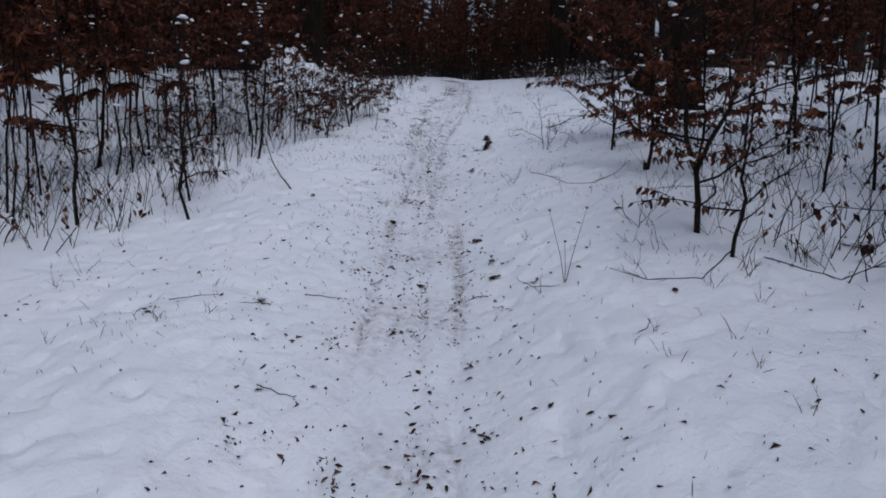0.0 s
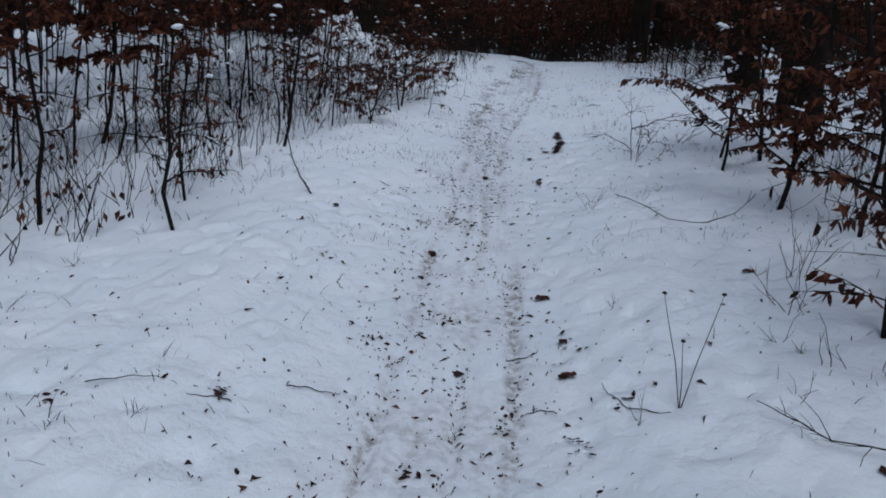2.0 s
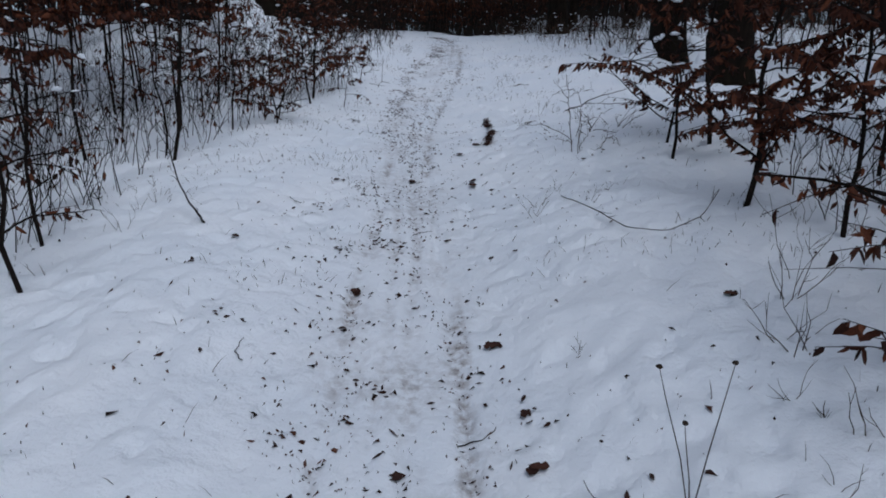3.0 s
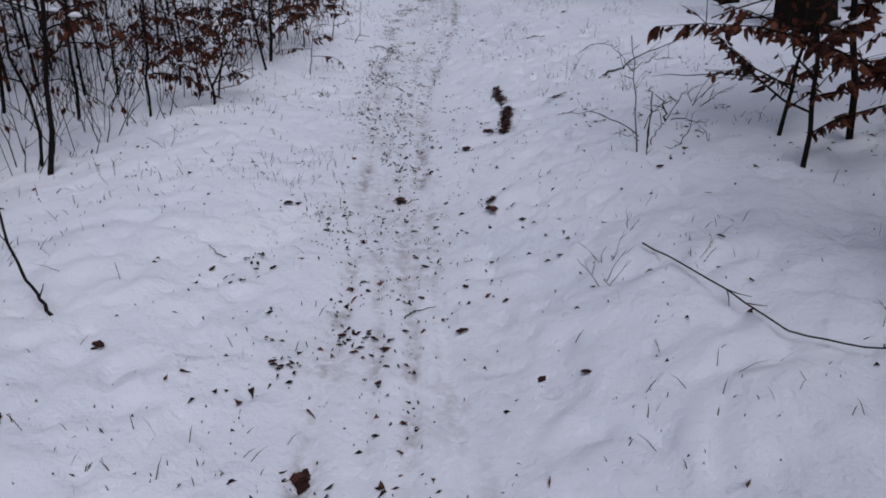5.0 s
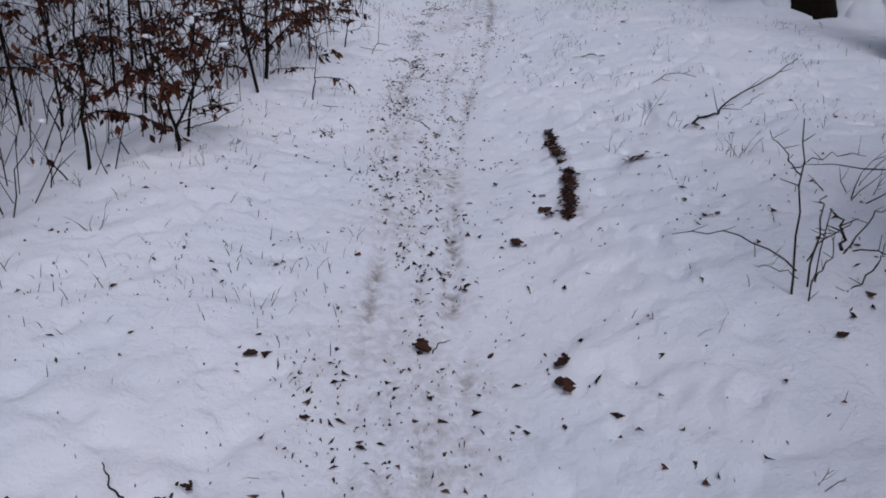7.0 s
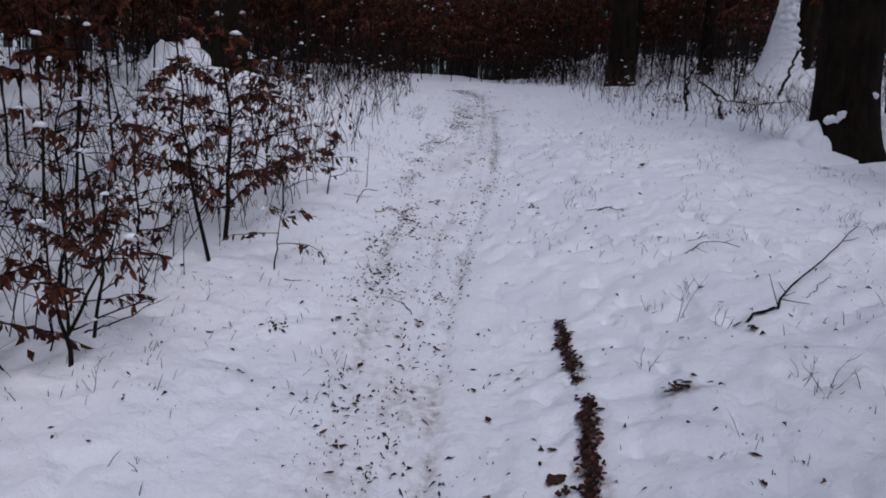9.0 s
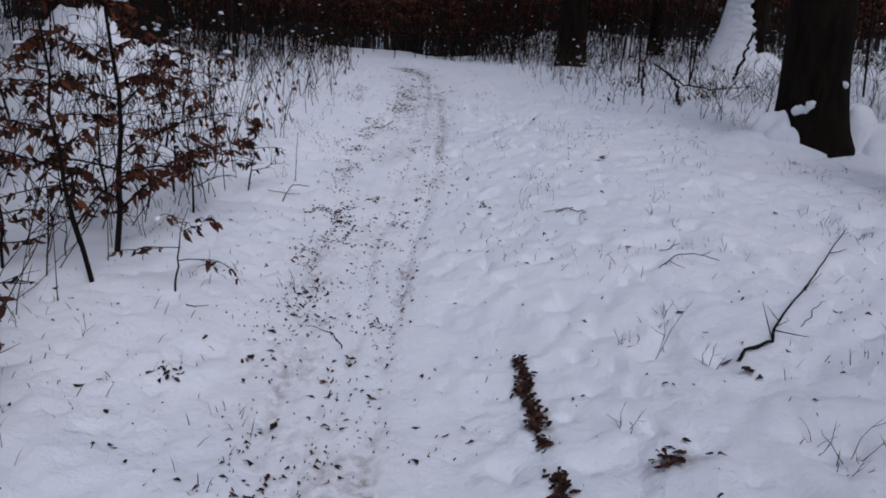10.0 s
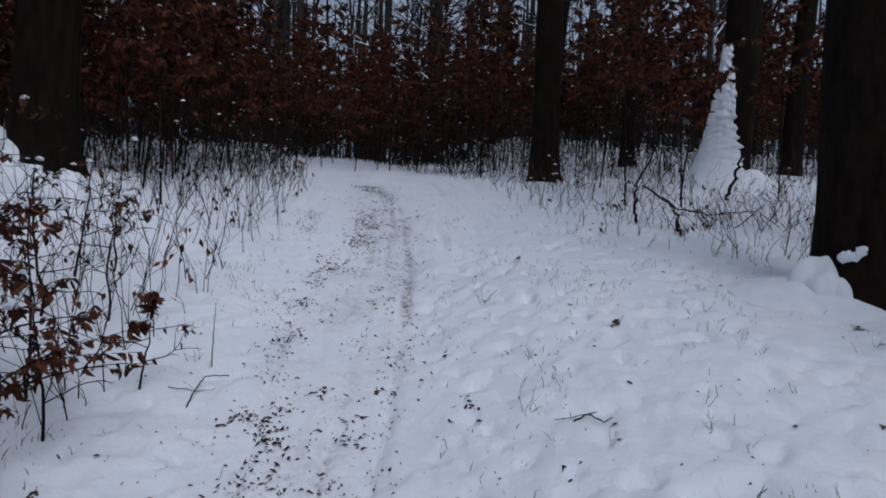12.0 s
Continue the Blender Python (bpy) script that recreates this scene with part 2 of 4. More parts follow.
def track_shift(y, x0=-0.2):
    """How far the rut that begins at x0 bends aside on the way up."""
    y = np.asarray(y, float)
    left = np.interp(y, [3, 8, 10, 12, 12.6, 13.4, 14.4, 15.8, 17.8, 19.8], [0.0, 0.0, -0.05, -0.07, 0.0, 0.24, 0.44, 0.55, 0.32, -0.14])
    right = np.interp(y, [3.5, 5, 7.3, 8.5, 9.4, 10.3, 10.9, 12.2, 13.3, 14.5, 15.8, 17.8, 19.8], [0.0, -0.06, -0.18, -0.18, -0.08, -0.04, 0.07, 0.24, 0.32, 0.33, 0.27, 0.0, -0.45])
    f = np.clip((x0 + 0.44) / 0.51, 0, 1)
    return left * (1 - f) + right * f


def rut_depth(x, y):
    d = 0
    for x0, w, depth, seed in RUTS:
        xr = x0 + track_shift(y, x0) + 0.04 * value_noise(0 * y, y, 0.9, seed) + 0.015 * value_noise(0 * y, y, 3.1, seed)
        d = d + depth * (0.6 + 0.4 * value_noise(x0 + 0 * y, y, 1.7, seed + 5)) * np.exp(-((x - xr) / w) ** 2)
    return d


def ground_z(x, y):
    x, y = np.asarray(x, float), np.asarray(y, float)
    near = np.exp(-np.maximum(np.hypot(x / 6, (y - 8) / 12) - 1, 0) * 2)
    strip = np.exp(-((x + 0.18 - track_shift(y)) / 0.42) ** 4)
    rough = (1 - 0.75 * strip) * near
    z = ground_base(x, y) + near * 0.012 * value_noise(x, y, 1.3, 1) + rough * (0.010 * value_noise(x, y, 3.7, 2) + 0.009 * value_noise(x, y, 7.5, 3) + 0.012 * value_noise(x, y, 16.0, 4))
    # small tufts buried by the snow
    tufts = np.clip(value_noise(x, y, 6.1, 21) * 2.2 - 0.75, 0, 1) * (0.35 + 0.65 * ease(-0.3, 0.5, value_noise(x, y, 0.8, 22)))
    # old footprints and hollows beside the track
    pits = np.clip(value_noise(x, y, 7.5, 8) * 2.8 - 1.2, 0, 1) * ease(0.15, 0.6, x) * ease(6.5, 9.0, y) * 1.25
    pits = pits + 0.75 * np.clip(value_noise(x, y, 11.5, 9) * 2.6 - 1.0, 0, 1)
    return z + 0.014 * tufts * rough - rut_depth(x, y) * near - 0.033 * pits * rough


def z_at(x, y):
    return float(ground_z(x, y))


def build_ground():
    def axis(fine_from, fine_to, step, low, high):
        mid = np.arange(fine_from, fine_to, step)
        up, down, s = [mid[-1]], [mid[0]], step
        while up[-1] < high:
            s *= 1.12
            up.append(up[-1] + s)
        s = step
        while down[-1] > low:
            s *= 1.12
            down.append(down[-1] - s)
        return np.concatenate([down[:0:-1], mid, up[1:]])

    xs = axis(-2.4, 3.0, 0.027, -1500, 1500)
    ys = axis(1.2, 14.0, 0.029, -1500, 1500)
    gx, gy = np.meshgrid(xs, ys)
    z = ground_z(gx, gy)
    buf = Buf()
    k = len(xs)
    i = np.arange(len(ys) - 1)[:, None] * k
    j = np.arange(k - 1)[None, :]
    buf.add(np.stack([gx, gy, z], -1).reshape(-1, 3), None, np.stack([i + j, i + j + 1, i + k + j + 1, i + k + j], -1).reshape(-1, 4))
    me = buf.mesh("ground", MAT_GROUND)
    # where the snow is worn thin: along the ruts and the trodden strip
    strip = np.exp(-((gx + 0.18 - track_shift(gy)) / 0.36) ** 2)
    worn = 0.36 * strip * np.clip(0.35 + 0.8 * value_noise(gx, gy, 2.3, 11) + 0.5 * value_noise(gx, gy, 7.0, 14), 0, 1) + rut_depth(gx, gy) * 38 * np.clip(0.25 + 0.9 * value_noise(gx * 3, gy, 1.6, 12) + 0.6 * value_noise(gx, gy, 9.0, 13), 0, 1)
    for hx, hy, rx, ry in ((0.51, 8.93, 0.034, 0.15), (0.52, 8.62, 0.034, 0.14), (0.51, 8.22, 0.045, 0.17), (0.46, 7.89, 0.045, 0.16), (0.87, 8.3, 0.08, 0.05), (0.07, 3.65, 0.03, 0.4), (0.08, 4.6, 0.03, 0.5), (-0.45, 5.0, 0.03, 0.3)):
        worn = worn + 0.9 * np.exp(-(((gx - hx) / rx) ** 2 + ((gy - hy) / ry) ** 2) ** 1.5) * np.clip(0.6 + 0.9 * value_noise(gx, gy, 12.0, 15), 0, 1)
    worn = np.clip(worn, 0, 0.85) * (gy > -2) * (1 - ease(17, 20, gy))
    at = me.attributes.new("thin", "FLOAT", "POINT")
    at.data.foreach_set("value", worn.ravel())
    tagged(new("ground", me), "snow-covered forest hillside with a rutted, trodden track", "snowy ground", kind="structure")


build_ground()


# ---------------------------------------------------------------- trees
def big_trunk(height, radius, lean, seed, flare=0.45):
    """A thick old trunk with a root flare."""
    rng = np.random.default_rng(seed)
    buf = Buf()
    sides = 28
    hs = np.concatenate([np.array([-0.35, -0.1, 0.0, 0.06, 0.14, 0.25, 0.4, 0.6, 0.85, 1.2, 1.7, 2.4]), np.linspace(3.2, height, 12)])
    ang = np.arange(sides) * 2 * math.pi / sides
    roots = rng.random(4) * 6.28
    v = []
    for h in hs:
        hh = max(h, 0)
        r = radius * (1 - 0.55 * hh / height)
        f = flare * radius * math.exp(-hh / 0.28)
        lobes = sum(np.maximum(np.cos((ang - a) * 1.0), 0) ** 6 for a in roots)
        rr = r + f * (0.35 + 0.9 * lobes) + radius * 0.05 * value_noise(ang * 3, 0 * ang + h * 1.4, 1.0, seed) + radius * 0.03 * value_noise(ang * 8, 0 * ang + h * 2.4, 1.0, seed + 1)
        cx = lean[0] * hh + 0.04 * math.sin(hh * 0.9 + seed)
        cy = lean[1] * hh + 0.04 * math.cos(hh * 0.8 + seed)
        v.append(np.stack([cx + rr * np.cos(ang), cy + rr * np.sin(ang), np.full(sides, h)], -1))
    i = np.arange(len(hs) - 1)[:, None] * sides
    j = np.arange(sides)[None, :]
    j2 = (j + 1) % sides
    buf.add(np.concatenate(v), None, np.stack([i + j, i + j2, i + sides + j2, i + sides + j], -1).reshape(-1, 4))
    return buf


def limbs(wood, snow, start, direction, length, radius, depth, rng, sides=5):
    """A bare limb that forks on, with snow lying along its upper side."""
    k = 6 if depth else 4
    d = unit(direction)
    pts = [np.asarray(start, float)]
    for _ in range(k - 1):
        d = unit(d + rng.normal(size=3) * 0.16 + np.array([0, 0, 0.07]))
        pts.append(pts[-1] + d * length / (k - 1))
    pts = np.array(pts)
    rad = radius * np.linspace(1, 0.35, k)
    tube(wood, pts, rad, sides)
    if abs(d[2]) < 0.85 and rng.random() < (0.8 if depth else 0.4):
        a, b = (0, k) if rng.random() < 0.5 else sorted((int(rng.integers(0, k - 2)), k))
        tube(snow, pts[a:b] + np.array([0, 0, 1.0]) * rad[a:b, None] * 0.75, np.maximum(rad[a:b] * 0.8, 0.012), 4)
    if depth:
        for _ in range(4 if depth > 1 else 5):
            u = 0.25 + 0.75 * rng.random()
            i = min(int(u * (k - 1)), k - 2)
            p = pts[i] + (pts[i + 1] - pts[i]) * (u * (k - 1) - i)
            nd = unit(unit(pts[i + 1] - pts[i]) + rng.normal(size=3) * 0.75)
            limbs(wood, snow, p, nd, length * (0.35 + 0.3 * rng.random()), rad[i] * 0.6, depth - 1, rng, max(3, sides - 1))


def crown(height, radius, lean, low, seed, count=11):
    rng = np.random.default_rng(seed)
    wood, snow = Buf(), Buf()
    for i in range(count):
        h = height * (low + (0.97 - low) * (i + rng.random() * 0.7) / count)
        az = i * 2.4 + rng.random()
        el = 0.25 + 0.75 * rng.random()
        d = (math.cos(az) * math.cos(el), math.sin(az) * math.cos(el), math.sin(el))
        ln = (0.30 - 0.18 * h / height) * height * (0.6 + 0.5 * rng.random())
        limbs(wood, snow, (lean[0] * h, lean[1] * h, h), d, ln, radius * (1 - 0.6 * h / height) * 0.42, 2, rng)
    return wood, snow


def old_tree(x, y, height, radius, lean, low, seed, label, flare=0.45):
    t = thing("tree", (x, y, z_at(x, y)), label, "tree", "old trees beside the track")
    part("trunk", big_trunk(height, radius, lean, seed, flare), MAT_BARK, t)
    wood, snow = crown(height, radius, lean, low, seed + 50)
    tagged(part("crown", wood, MAT_FAR_BARK, t, "bare spreading branches"), kind="stuff")
    tagged(part("snow_cover", snow, MAT_SNOW, t, "snow lying on the branches"), kind="stuff")
    return t


tree_left = old_tree(-3.08, 14.24, 19, 0.275, (0.03, 0.0), 0.32, 3, "thick dark tree trunk with snow banked at its foot", 0.3)
tree_mid = old_tree(2.93, 18.0, 18, 0.235, (-0.05, 0.0), 0.30, 5, "straight dark tree trunk behind low undergrowth", 0.25)
tree_snowy = old_tree(5.15, 16.4, 18, 0.25, (0.035, 0.01), 0.34, 7, "dark tree trunk plastered with snow on one side", 0.25)
tree_right = old_tree(3.37, 11.82, 20, 0.255, (0.015, 0.01), 0.30, 9, "massive dark tree trunk with snow on its roots", 0.30)
old_tree(3.66, 10.05, 19, 0.24, (-0.06, 0.01), 0.3, 17, "thick dark tree trunk behind leafy saplings", 0.25)
old_tree(7.3, 18.0, 17, 0.17, (0.02, 0.0), 0.35, 11, "slim dark tree trunk among snowy undergrowth", 0.3)
old_tree(5.3, 20.5, 16, 0.15, (0.0, 0.0), 0.35, 13, "slim dark tree trunk among brown saplings", 0.3)
old_tree(3.9, 21.5, 15, 0.13, (0.07, 0.0), 0.35, 15, "thin dark leaning tree trunk among brown saplings", 0.3)


# ---------------------------------------------------------------- beech saplings
def sapling(seed, height, spread, count, low=0.3, radius=0.014, lean=(0.0, 0.0), leaf=0.07, snowy=0.10, simple=False, fork=False, branches=9.0):
    """Wood, leaves and snow of one young beech that has kept its withered leaves."""
    rng = np.random.default_rng(seed)
    trunk, foliage, snow, boughs, caps = Buf(), Buf(), Buf(), [], []
    k = 6 if simple else 11
    hs = np.linspace(0, 1, k)
    wob = np.cumsum(rng.normal(size=(k, 2)) * (0.022 if simple else 0.034) * height / k * 4, axis=0)
    wob -= wob[0]
    pts = np.stack([lean[0] * hs * height + wob[:, 0], lean[1] * hs * height + wob[:, 1], hs * height], -1)
    pts[0, 2] = -0.06
    stems = [pts]
    if fork:
        i = 2
        f = pts[i:].copy()
        f[:, 0] += np.linspace(0, 0.26 * height, len(f)) ** 0.85
        pts[i:, 0] -= np.linspace(0, 0.16 * height, len(f)) ** 0.9
        stems.append(f)
    for n_stem, s in enumerate(stems):
        tube(trunk, s, radius * np.linspace(1.0 if n_stem == 0 else 0.8, 0.2, len(s)), 4 if simple else 7)
    tw_p, tw_w = [], []
    nb = max(4, int(height * branches))
    for i in range(nb):
        s = stems[i % len(stems)]
        u = low + (0.98 - low) * ((i + rng.random()) / nb)
        z = u * (len(s) - 1)
        a = min(int(z), len(s) - 2)
        p = s[a] + (s[a + 1] - s[a]) * (z - a)
        az = i * 2.4 + rng.random() * 0.9
        ln = spread * (1.05 - u) ** 0.7 * (0.45 + 0.6 * rng.random()) + 0.08
        el = 0.05 + 0.8 * rng.random() if simple else 0.10 + 0.65 * rng.random()
        leafy = 1.0 if simple else (0.04 if rng.random() < 0.45 else 0.3 + rng.random())
        d = np.array([math.cos(az) * math.cos(el), math.sin(az) * math.cos(el), math.sin(el)])
        m = 4 if simple else 6
        bp = [p]
        for _ in range(m - 1):
            d = unit(d + rng.normal(size=3) * np.array([0.24, 0.24, 0.14]) + np.array([0, 0, -0.06 if simple else -0.025]))
            bp.append(bp[-1] + d * ln / (m - 1))
        bp = np.array(bp)
        twigs = Buf()
        boughs.append(twigs)
        tube(twigs, bp, radius * 0.38 * (1.1 - u) * np.linspace(1, 0.3, m) + 0.0013, 3 if simple else 4)
        for q in range(1, m):
            tw_p.append((bp[q - 1], bp[q]))
            tw_w.append(leafy)
        for q in range(2 if simple else 4):
            c = 1 + int(rng.integers(0, m - 1))
            sd = unit(unit(bp[c] - bp[c - 1]) + rng.normal(size=3) * np.array([0.8, 0.8, 0.25]))
            sl = ln * (0.2 + 0.4 * rng.random())
            e1, e2 = bp[c] + sd * sl * 0.5, bp[c] + sd * sl + np.array([0, 0, -0.02])
            tube(twigs, [bp[c], e1, e2], [0.0026, 0.002, 0.0012], 3)
            tw_p += [(bp[c], e1), (e1, e2)]
            tw_w += [leafy, leafy]
    a = np.array([t[0] for t in tw_p])
    b = np.array([t[1] for t in tw_p])
    wgt = np.linalg.norm(b - a, axis=1) * np.array(tw_w)
    pick = rng.choice(len(a), size=count, p=wgt / wgt.sum())
    u = rng.random((count, 1))
    p = a[pick] + (b[pick] - a[pick]) * u
    d = unit(b[pick] - a[pick]) * 0.35 + rng.normal(size=(count, 3)) * np.array([0.6, 0.6, 0.3]) + np.array([0, 0, -0.85])
    leaves(foliage, p, d, leaf * (0.6 + 0.6 * rng.random(count)), rng, width=0.46 if simple else 0.38, curl=0.5, simple=simple)
    for _ in range(int(snowy * len(a))):
        c = int(rng.integers(0, len(a)))
        m = (a[c] + b[c]) / 2
        s = 0.010 + 0.022 * rng.random() ** 2
        cap = Buf()
        along = (b[c] - a[c]) * 0.5
        for q in ((0.1,) if simple else (-0.6, 0.0, 0.7)):
            w = s * (0.5 + 0.7 * rng.random())
            blob(cap, m + along * q * 0.5 + np.array([0, 0, 0.002]), w * 1.2, w, w * 0.75, rng, 5 if simple else 7)
        caps.append(cap)
    return trunk, boughs, foliage, caps


def joined(bufs):
    out = Buf()
    for b in bufs:
        out.add_buf(b, np.eye(4))
    return out


def sapling_thing(x, y, bufs, label, group, rz=0.0):
    t = thing("beech_sapling", (x, y, z_at(x, y)), label, "sapling", group, rz=rz)
    part("trunk", bufs[0], MAT_TWIG, t)
    if group == NEAR:
        for b in bufs[1]:
            part("branch", b, MAT_TWIG, t)
        for b in bufs[3]:
            part("snow_cap", b, MAT_SNOW, t, "small cap of snow")
    else:
        tagged(part("twig_crown", joined(bufs[1]), MAT_TWIG, t), kind="stuff")
        if bufs[3]:
            tagged(part("snow_cover", joined(bufs[3]), MAT_SNOW, t, "small caps of snow"), kind="stuff")
    tagged(part("foliage", bufs[2], MAT_LEAF, t, "withered red-brown leaves"), kind="stuff")
    return t


LEAFY = "young beech with withered red-brown leaves standing in snow"
SPARSE = "thin bare-stemmed young beech with few brown leaves in snow"
NEAR = "saplings beside the track"
# x, y, height, spread, leaves, lowest branch, radius, lean x, fork, label
for i, (x, y, h, sp, cnt, low, r, lx, fork, lab) in enumerate((
        (-2.98, 5.05, 2.6, 0.45, 160, 0.20, 0.017, -0.02, 0, SPARSE), (-2.04, 4.99, 2.3, 0.50, 60, 0.12, 0.014, -0.06, 0, SPARSE), (-2.26, 5.54, 2.2, 0.45, 70, 0.12, 0.012, -0.04, 0, SPARSE),
        (-4.01, 7.22, 3.2, 0.6, 420, 0.35, 0.022, 0.02, 0, LEAFY), (-3.59, 6.82, 2.6, 0.45, 200, 0.35, 0.014, -0.06, 0, SPARSE),
        (-2.15, 7.14, 2.3, 0.40, 70, 0.25, 0.016, -0.02, 0, SPARSE), (-2.27, 7.29, 2.0, 0.35, 50, 0.2, 0.010, -0.08, 0, SPARSE), (-3.6, 7.64, 2.6, 0.5, 260, 0.35, 0.014, -0.02, 0, LEAFY),
        (-3.70, 9.45, 2.8, 0.6, 420, 0.3, 0.017, 0.0, 0, LEAFY), (-1.50, 9.62, 1.6, 0.48, 200, 0.16, 0.013, -0.10, 0, LEAFY),
        (-1.55, 9.98, 2.1, 0.62, 360, 0.08, 0.017, 0.0, 0, LEAFY), (-1.12, 9.63, 0.42, 0.28, 18, 0.3, 0.006, 0.15, 0, SPARSE), (-1.66, 8.64, 0.9, 0.35, 30, 0.2, 0.009, 0.05, 0, SPARSE), (-1.97, 8.13, 1.3, 0.40, 110, 0.2, 0.010, 0.03, 0, SPARSE),
        (-2.49, 8.19, 1.9, 0.45, 160, 0.25, 0.013, -0.03, 0, SPARSE), (-1.61, 8.39, 0.62, 0.45, 95, 0.22, 0.011, 0.05, 1, LEAFY),
        (-1.1, 11.02, 0.50, 0.30, 40, 0.3, 0.007, 0.08, 0, "small beech shoot with a few withered leaves in snow"),
        (-1.55, 10.9, 1.0, 0.35, 45, 0.2, 0.009, 0.0, 0, SPARSE), (-1.33, 10.58, 0.75, 0.3, 40, 0.2, 0.008, -0.05, 0, SPARSE),
        (1.53, 3.88, 1.9, 0.80, 200, 0.06, 0.021, 0.0, 1, "forked young beech with drooping brown leaves in snow"),
        (1.54, 3.41, 1.05, 0.66, 105, 0.14, 0.013, 0.04, 0, LEAFY), (1.93, 4.96, 1.7, 0.6, 260, 0.2, 0.014, 0.03, 0, LEAFY), (1.68, 5.46, 1.75, 1.05, 820, 0.09, 0.018, 0.0, 0, LEAFY),
        (3.09, 5.86, 2.3, 0.6, 420, 0.25, 0.016, 0.02, 0, LEAFY), (2.68, 4.57, 1.4, 0.5, 200, 0.25, 0.012, 0.02, 0, LEAFY),
        (3.33, 6.19, 2.6, 0.65, 480, 0.25, 0.018, 0.0, 0, LEAFY), (1.99, 6.7, 2.5, 1.0, 700, 0.24, 0.018, 0.03, 0, LEAFY),
        (-1.81, 8.7, 0.9, 0.45, 45, 0.12, 0.008, 0.0, 0, LEAFY), (-2.11, 9.13, 1.3, 0.5, 60, 0.12, 0.010, 0.03, 0, LEAFY), (-2, 9.74, 1.1, 0.5, 50, 0.1, 0.009, -0.04, 0, LEAFY),
        (-2.42, 10, 1.5, 0.5, 70, 0.12, 0.011, 0.0, 0, LEAFY), (-2.51, 8.86, 1.2, 0.5, 50, 0.15, 0.010, 0.02, 0, LEAFY), (-1.88, 10.65, 1.2, 0.45, 30, 0.15, 0.009, 0.0, 0, SPARSE),
        (1.62, 6.45, 1.5, 0.95, 480, 0.08, 0.013, 0.0, 0, LEAFY), (1.72, 6.87, 1.2, 0.5, 90, 0.1, 0.012, 0.15, 0, LEAFY),
        (-1.92, 11.77, 1.3, 0.35, 26, 0.2, 0.010, -0.03, 0, SPARSE), (-1.52, 11.73, 0.9, 0.3, 14, 0.2, 0.008, 0.02, 0, SPARSE), (-2.0, 12.39, 1.1, 0.35, 20, 0.2, 0.009, 0.06, 0, SPARSE), (-1.79, 12.52, 1.0, 0.3, 14, 0.2, 0.008, 0.0, 0, SPARSE))):
    sapling_thing(x, y, sapling(200 + i, h, sp, int(cnt * 2.5), low, r * 0.95, (lx, 0.0), 0.056, 0.04, False, bool(fork), 14.0), lab, NEAR)

# saplings further in, on both sides and across the crest
def left_edge(y):
    return float(np.interp(y, [3, 5, 7, 9, 11, 12, 13.5, 16, 18, 20], [-2.9, -2.4, -2.05, -1.6, -1.2, -1.1, -0.95, -0.72, -0.9, -1.6]))


def right_edge(y):
    return float(np.interp(y, [2, 4, 6.5, 7.5, 11.5, 12.6, 13, 13.5, 14.2, 17.7, 19, 22], [1.6, 1.7, 2.0, 4.3, 4.2, 3.0, 2.45, 2.1, 1.7, 1.7, 1.4, 0.6]))


BIG = ((-3.08, 14.24), (2.93, 18.0), (5.15, 16.4), (3.40, 11.82), (3.66, 10.05))
rng = np.random.default_rng(77)
VARIANTS = [sapling(400 + i, 2.3 + 0.35 * i, 0.62, 540 + 40 * i, 0.38, 0.013, (0.0, 0.0), 0.104, 0.05, True, branches=6.0) for i in range(6)]
PARENTS = []
spots = []
while len(spots) < 290:
    x, y = rng.uniform(-10, 10), rng.uniform(3.0, 24)
    if len(spots) < 90:
        x, y = rng.uniform(-9, -2.6), rng.uniform(5, 16)
    if left_edge(y) - 0.9 < x < right_edge(y) + 0.6 and y < 19.3:
        continue
    if any(math.hypot(x - a, y - b) < 0.4 for a, b in spots) or any(math.hypot(x - a, y - b) < 0.65 for a, b in BIG):
        continue
    # keep the ways of sight to the old trunks open
    if any((abs(x * b / y - a) < 0.5 or abs(x * (b - 7.75) / max(y - 7.75, 0.5) - a) < 0.45) and y < b and y > 7.5 for a, b in BIG):
        continue
    spots.append((x, y))
while len(spots) < 345:
    x, y = rng.uniform(-9, -1.9), rng.uniform(15.2, 21)
    if math.hypot(x + 3.08, y - 14.24) > 0.9:
        spots.append((x, y))
# unseen saplings at the near right, added to shade that side of the snow
for _ in range(34):
    spots.append((rng.uniform(3.6, 9), rng.uniform(-3, 3.4)))
spots.sort(key=lambda p: abs(p[0]) + 0.25 * max(0, p[1] - 12) + (50 if p[1] < 3.4 else 0))
DEEP = spots[265:]
for i, (x, y) in enumerate(spots[:265]):
    if i < 6:
        PARENTS.append(sapling_thing(x, y, VARIANTS[i], LEAFY, "saplings of the thicket", rng.uniform(0, 360)))
    else:
        copy_thing(PARENTS[i % 6], pose(x, y, z_at(x, y), rng.uniform(-5, 5), rng.uniform(-5, 5), rng.uniform(0, 360)))


# ---------------------------------------------------------------- the wood beyond
def turned(x, y, z, a, s):
    m = np.eye(4)
    m[:3, :3] = np.array([[math.cos(a), -math.sin(a), 0], [math.sin(a), math.cos(a), 0], [0, 0, 1]]) * s
    m[:3, 3] = (x, y, z)
    return m


FAR = [sapling(450 + i, 2.5 + 0.4 * i, 0.7, 560, 0.19, 0.016, (0.0, 0.0), 0.136, 0.07, True, branches=4.0) for i in range(5)]
FAR = [(f[0], joined(f[1]), f[2], joined(f[3])) for f in FAR]


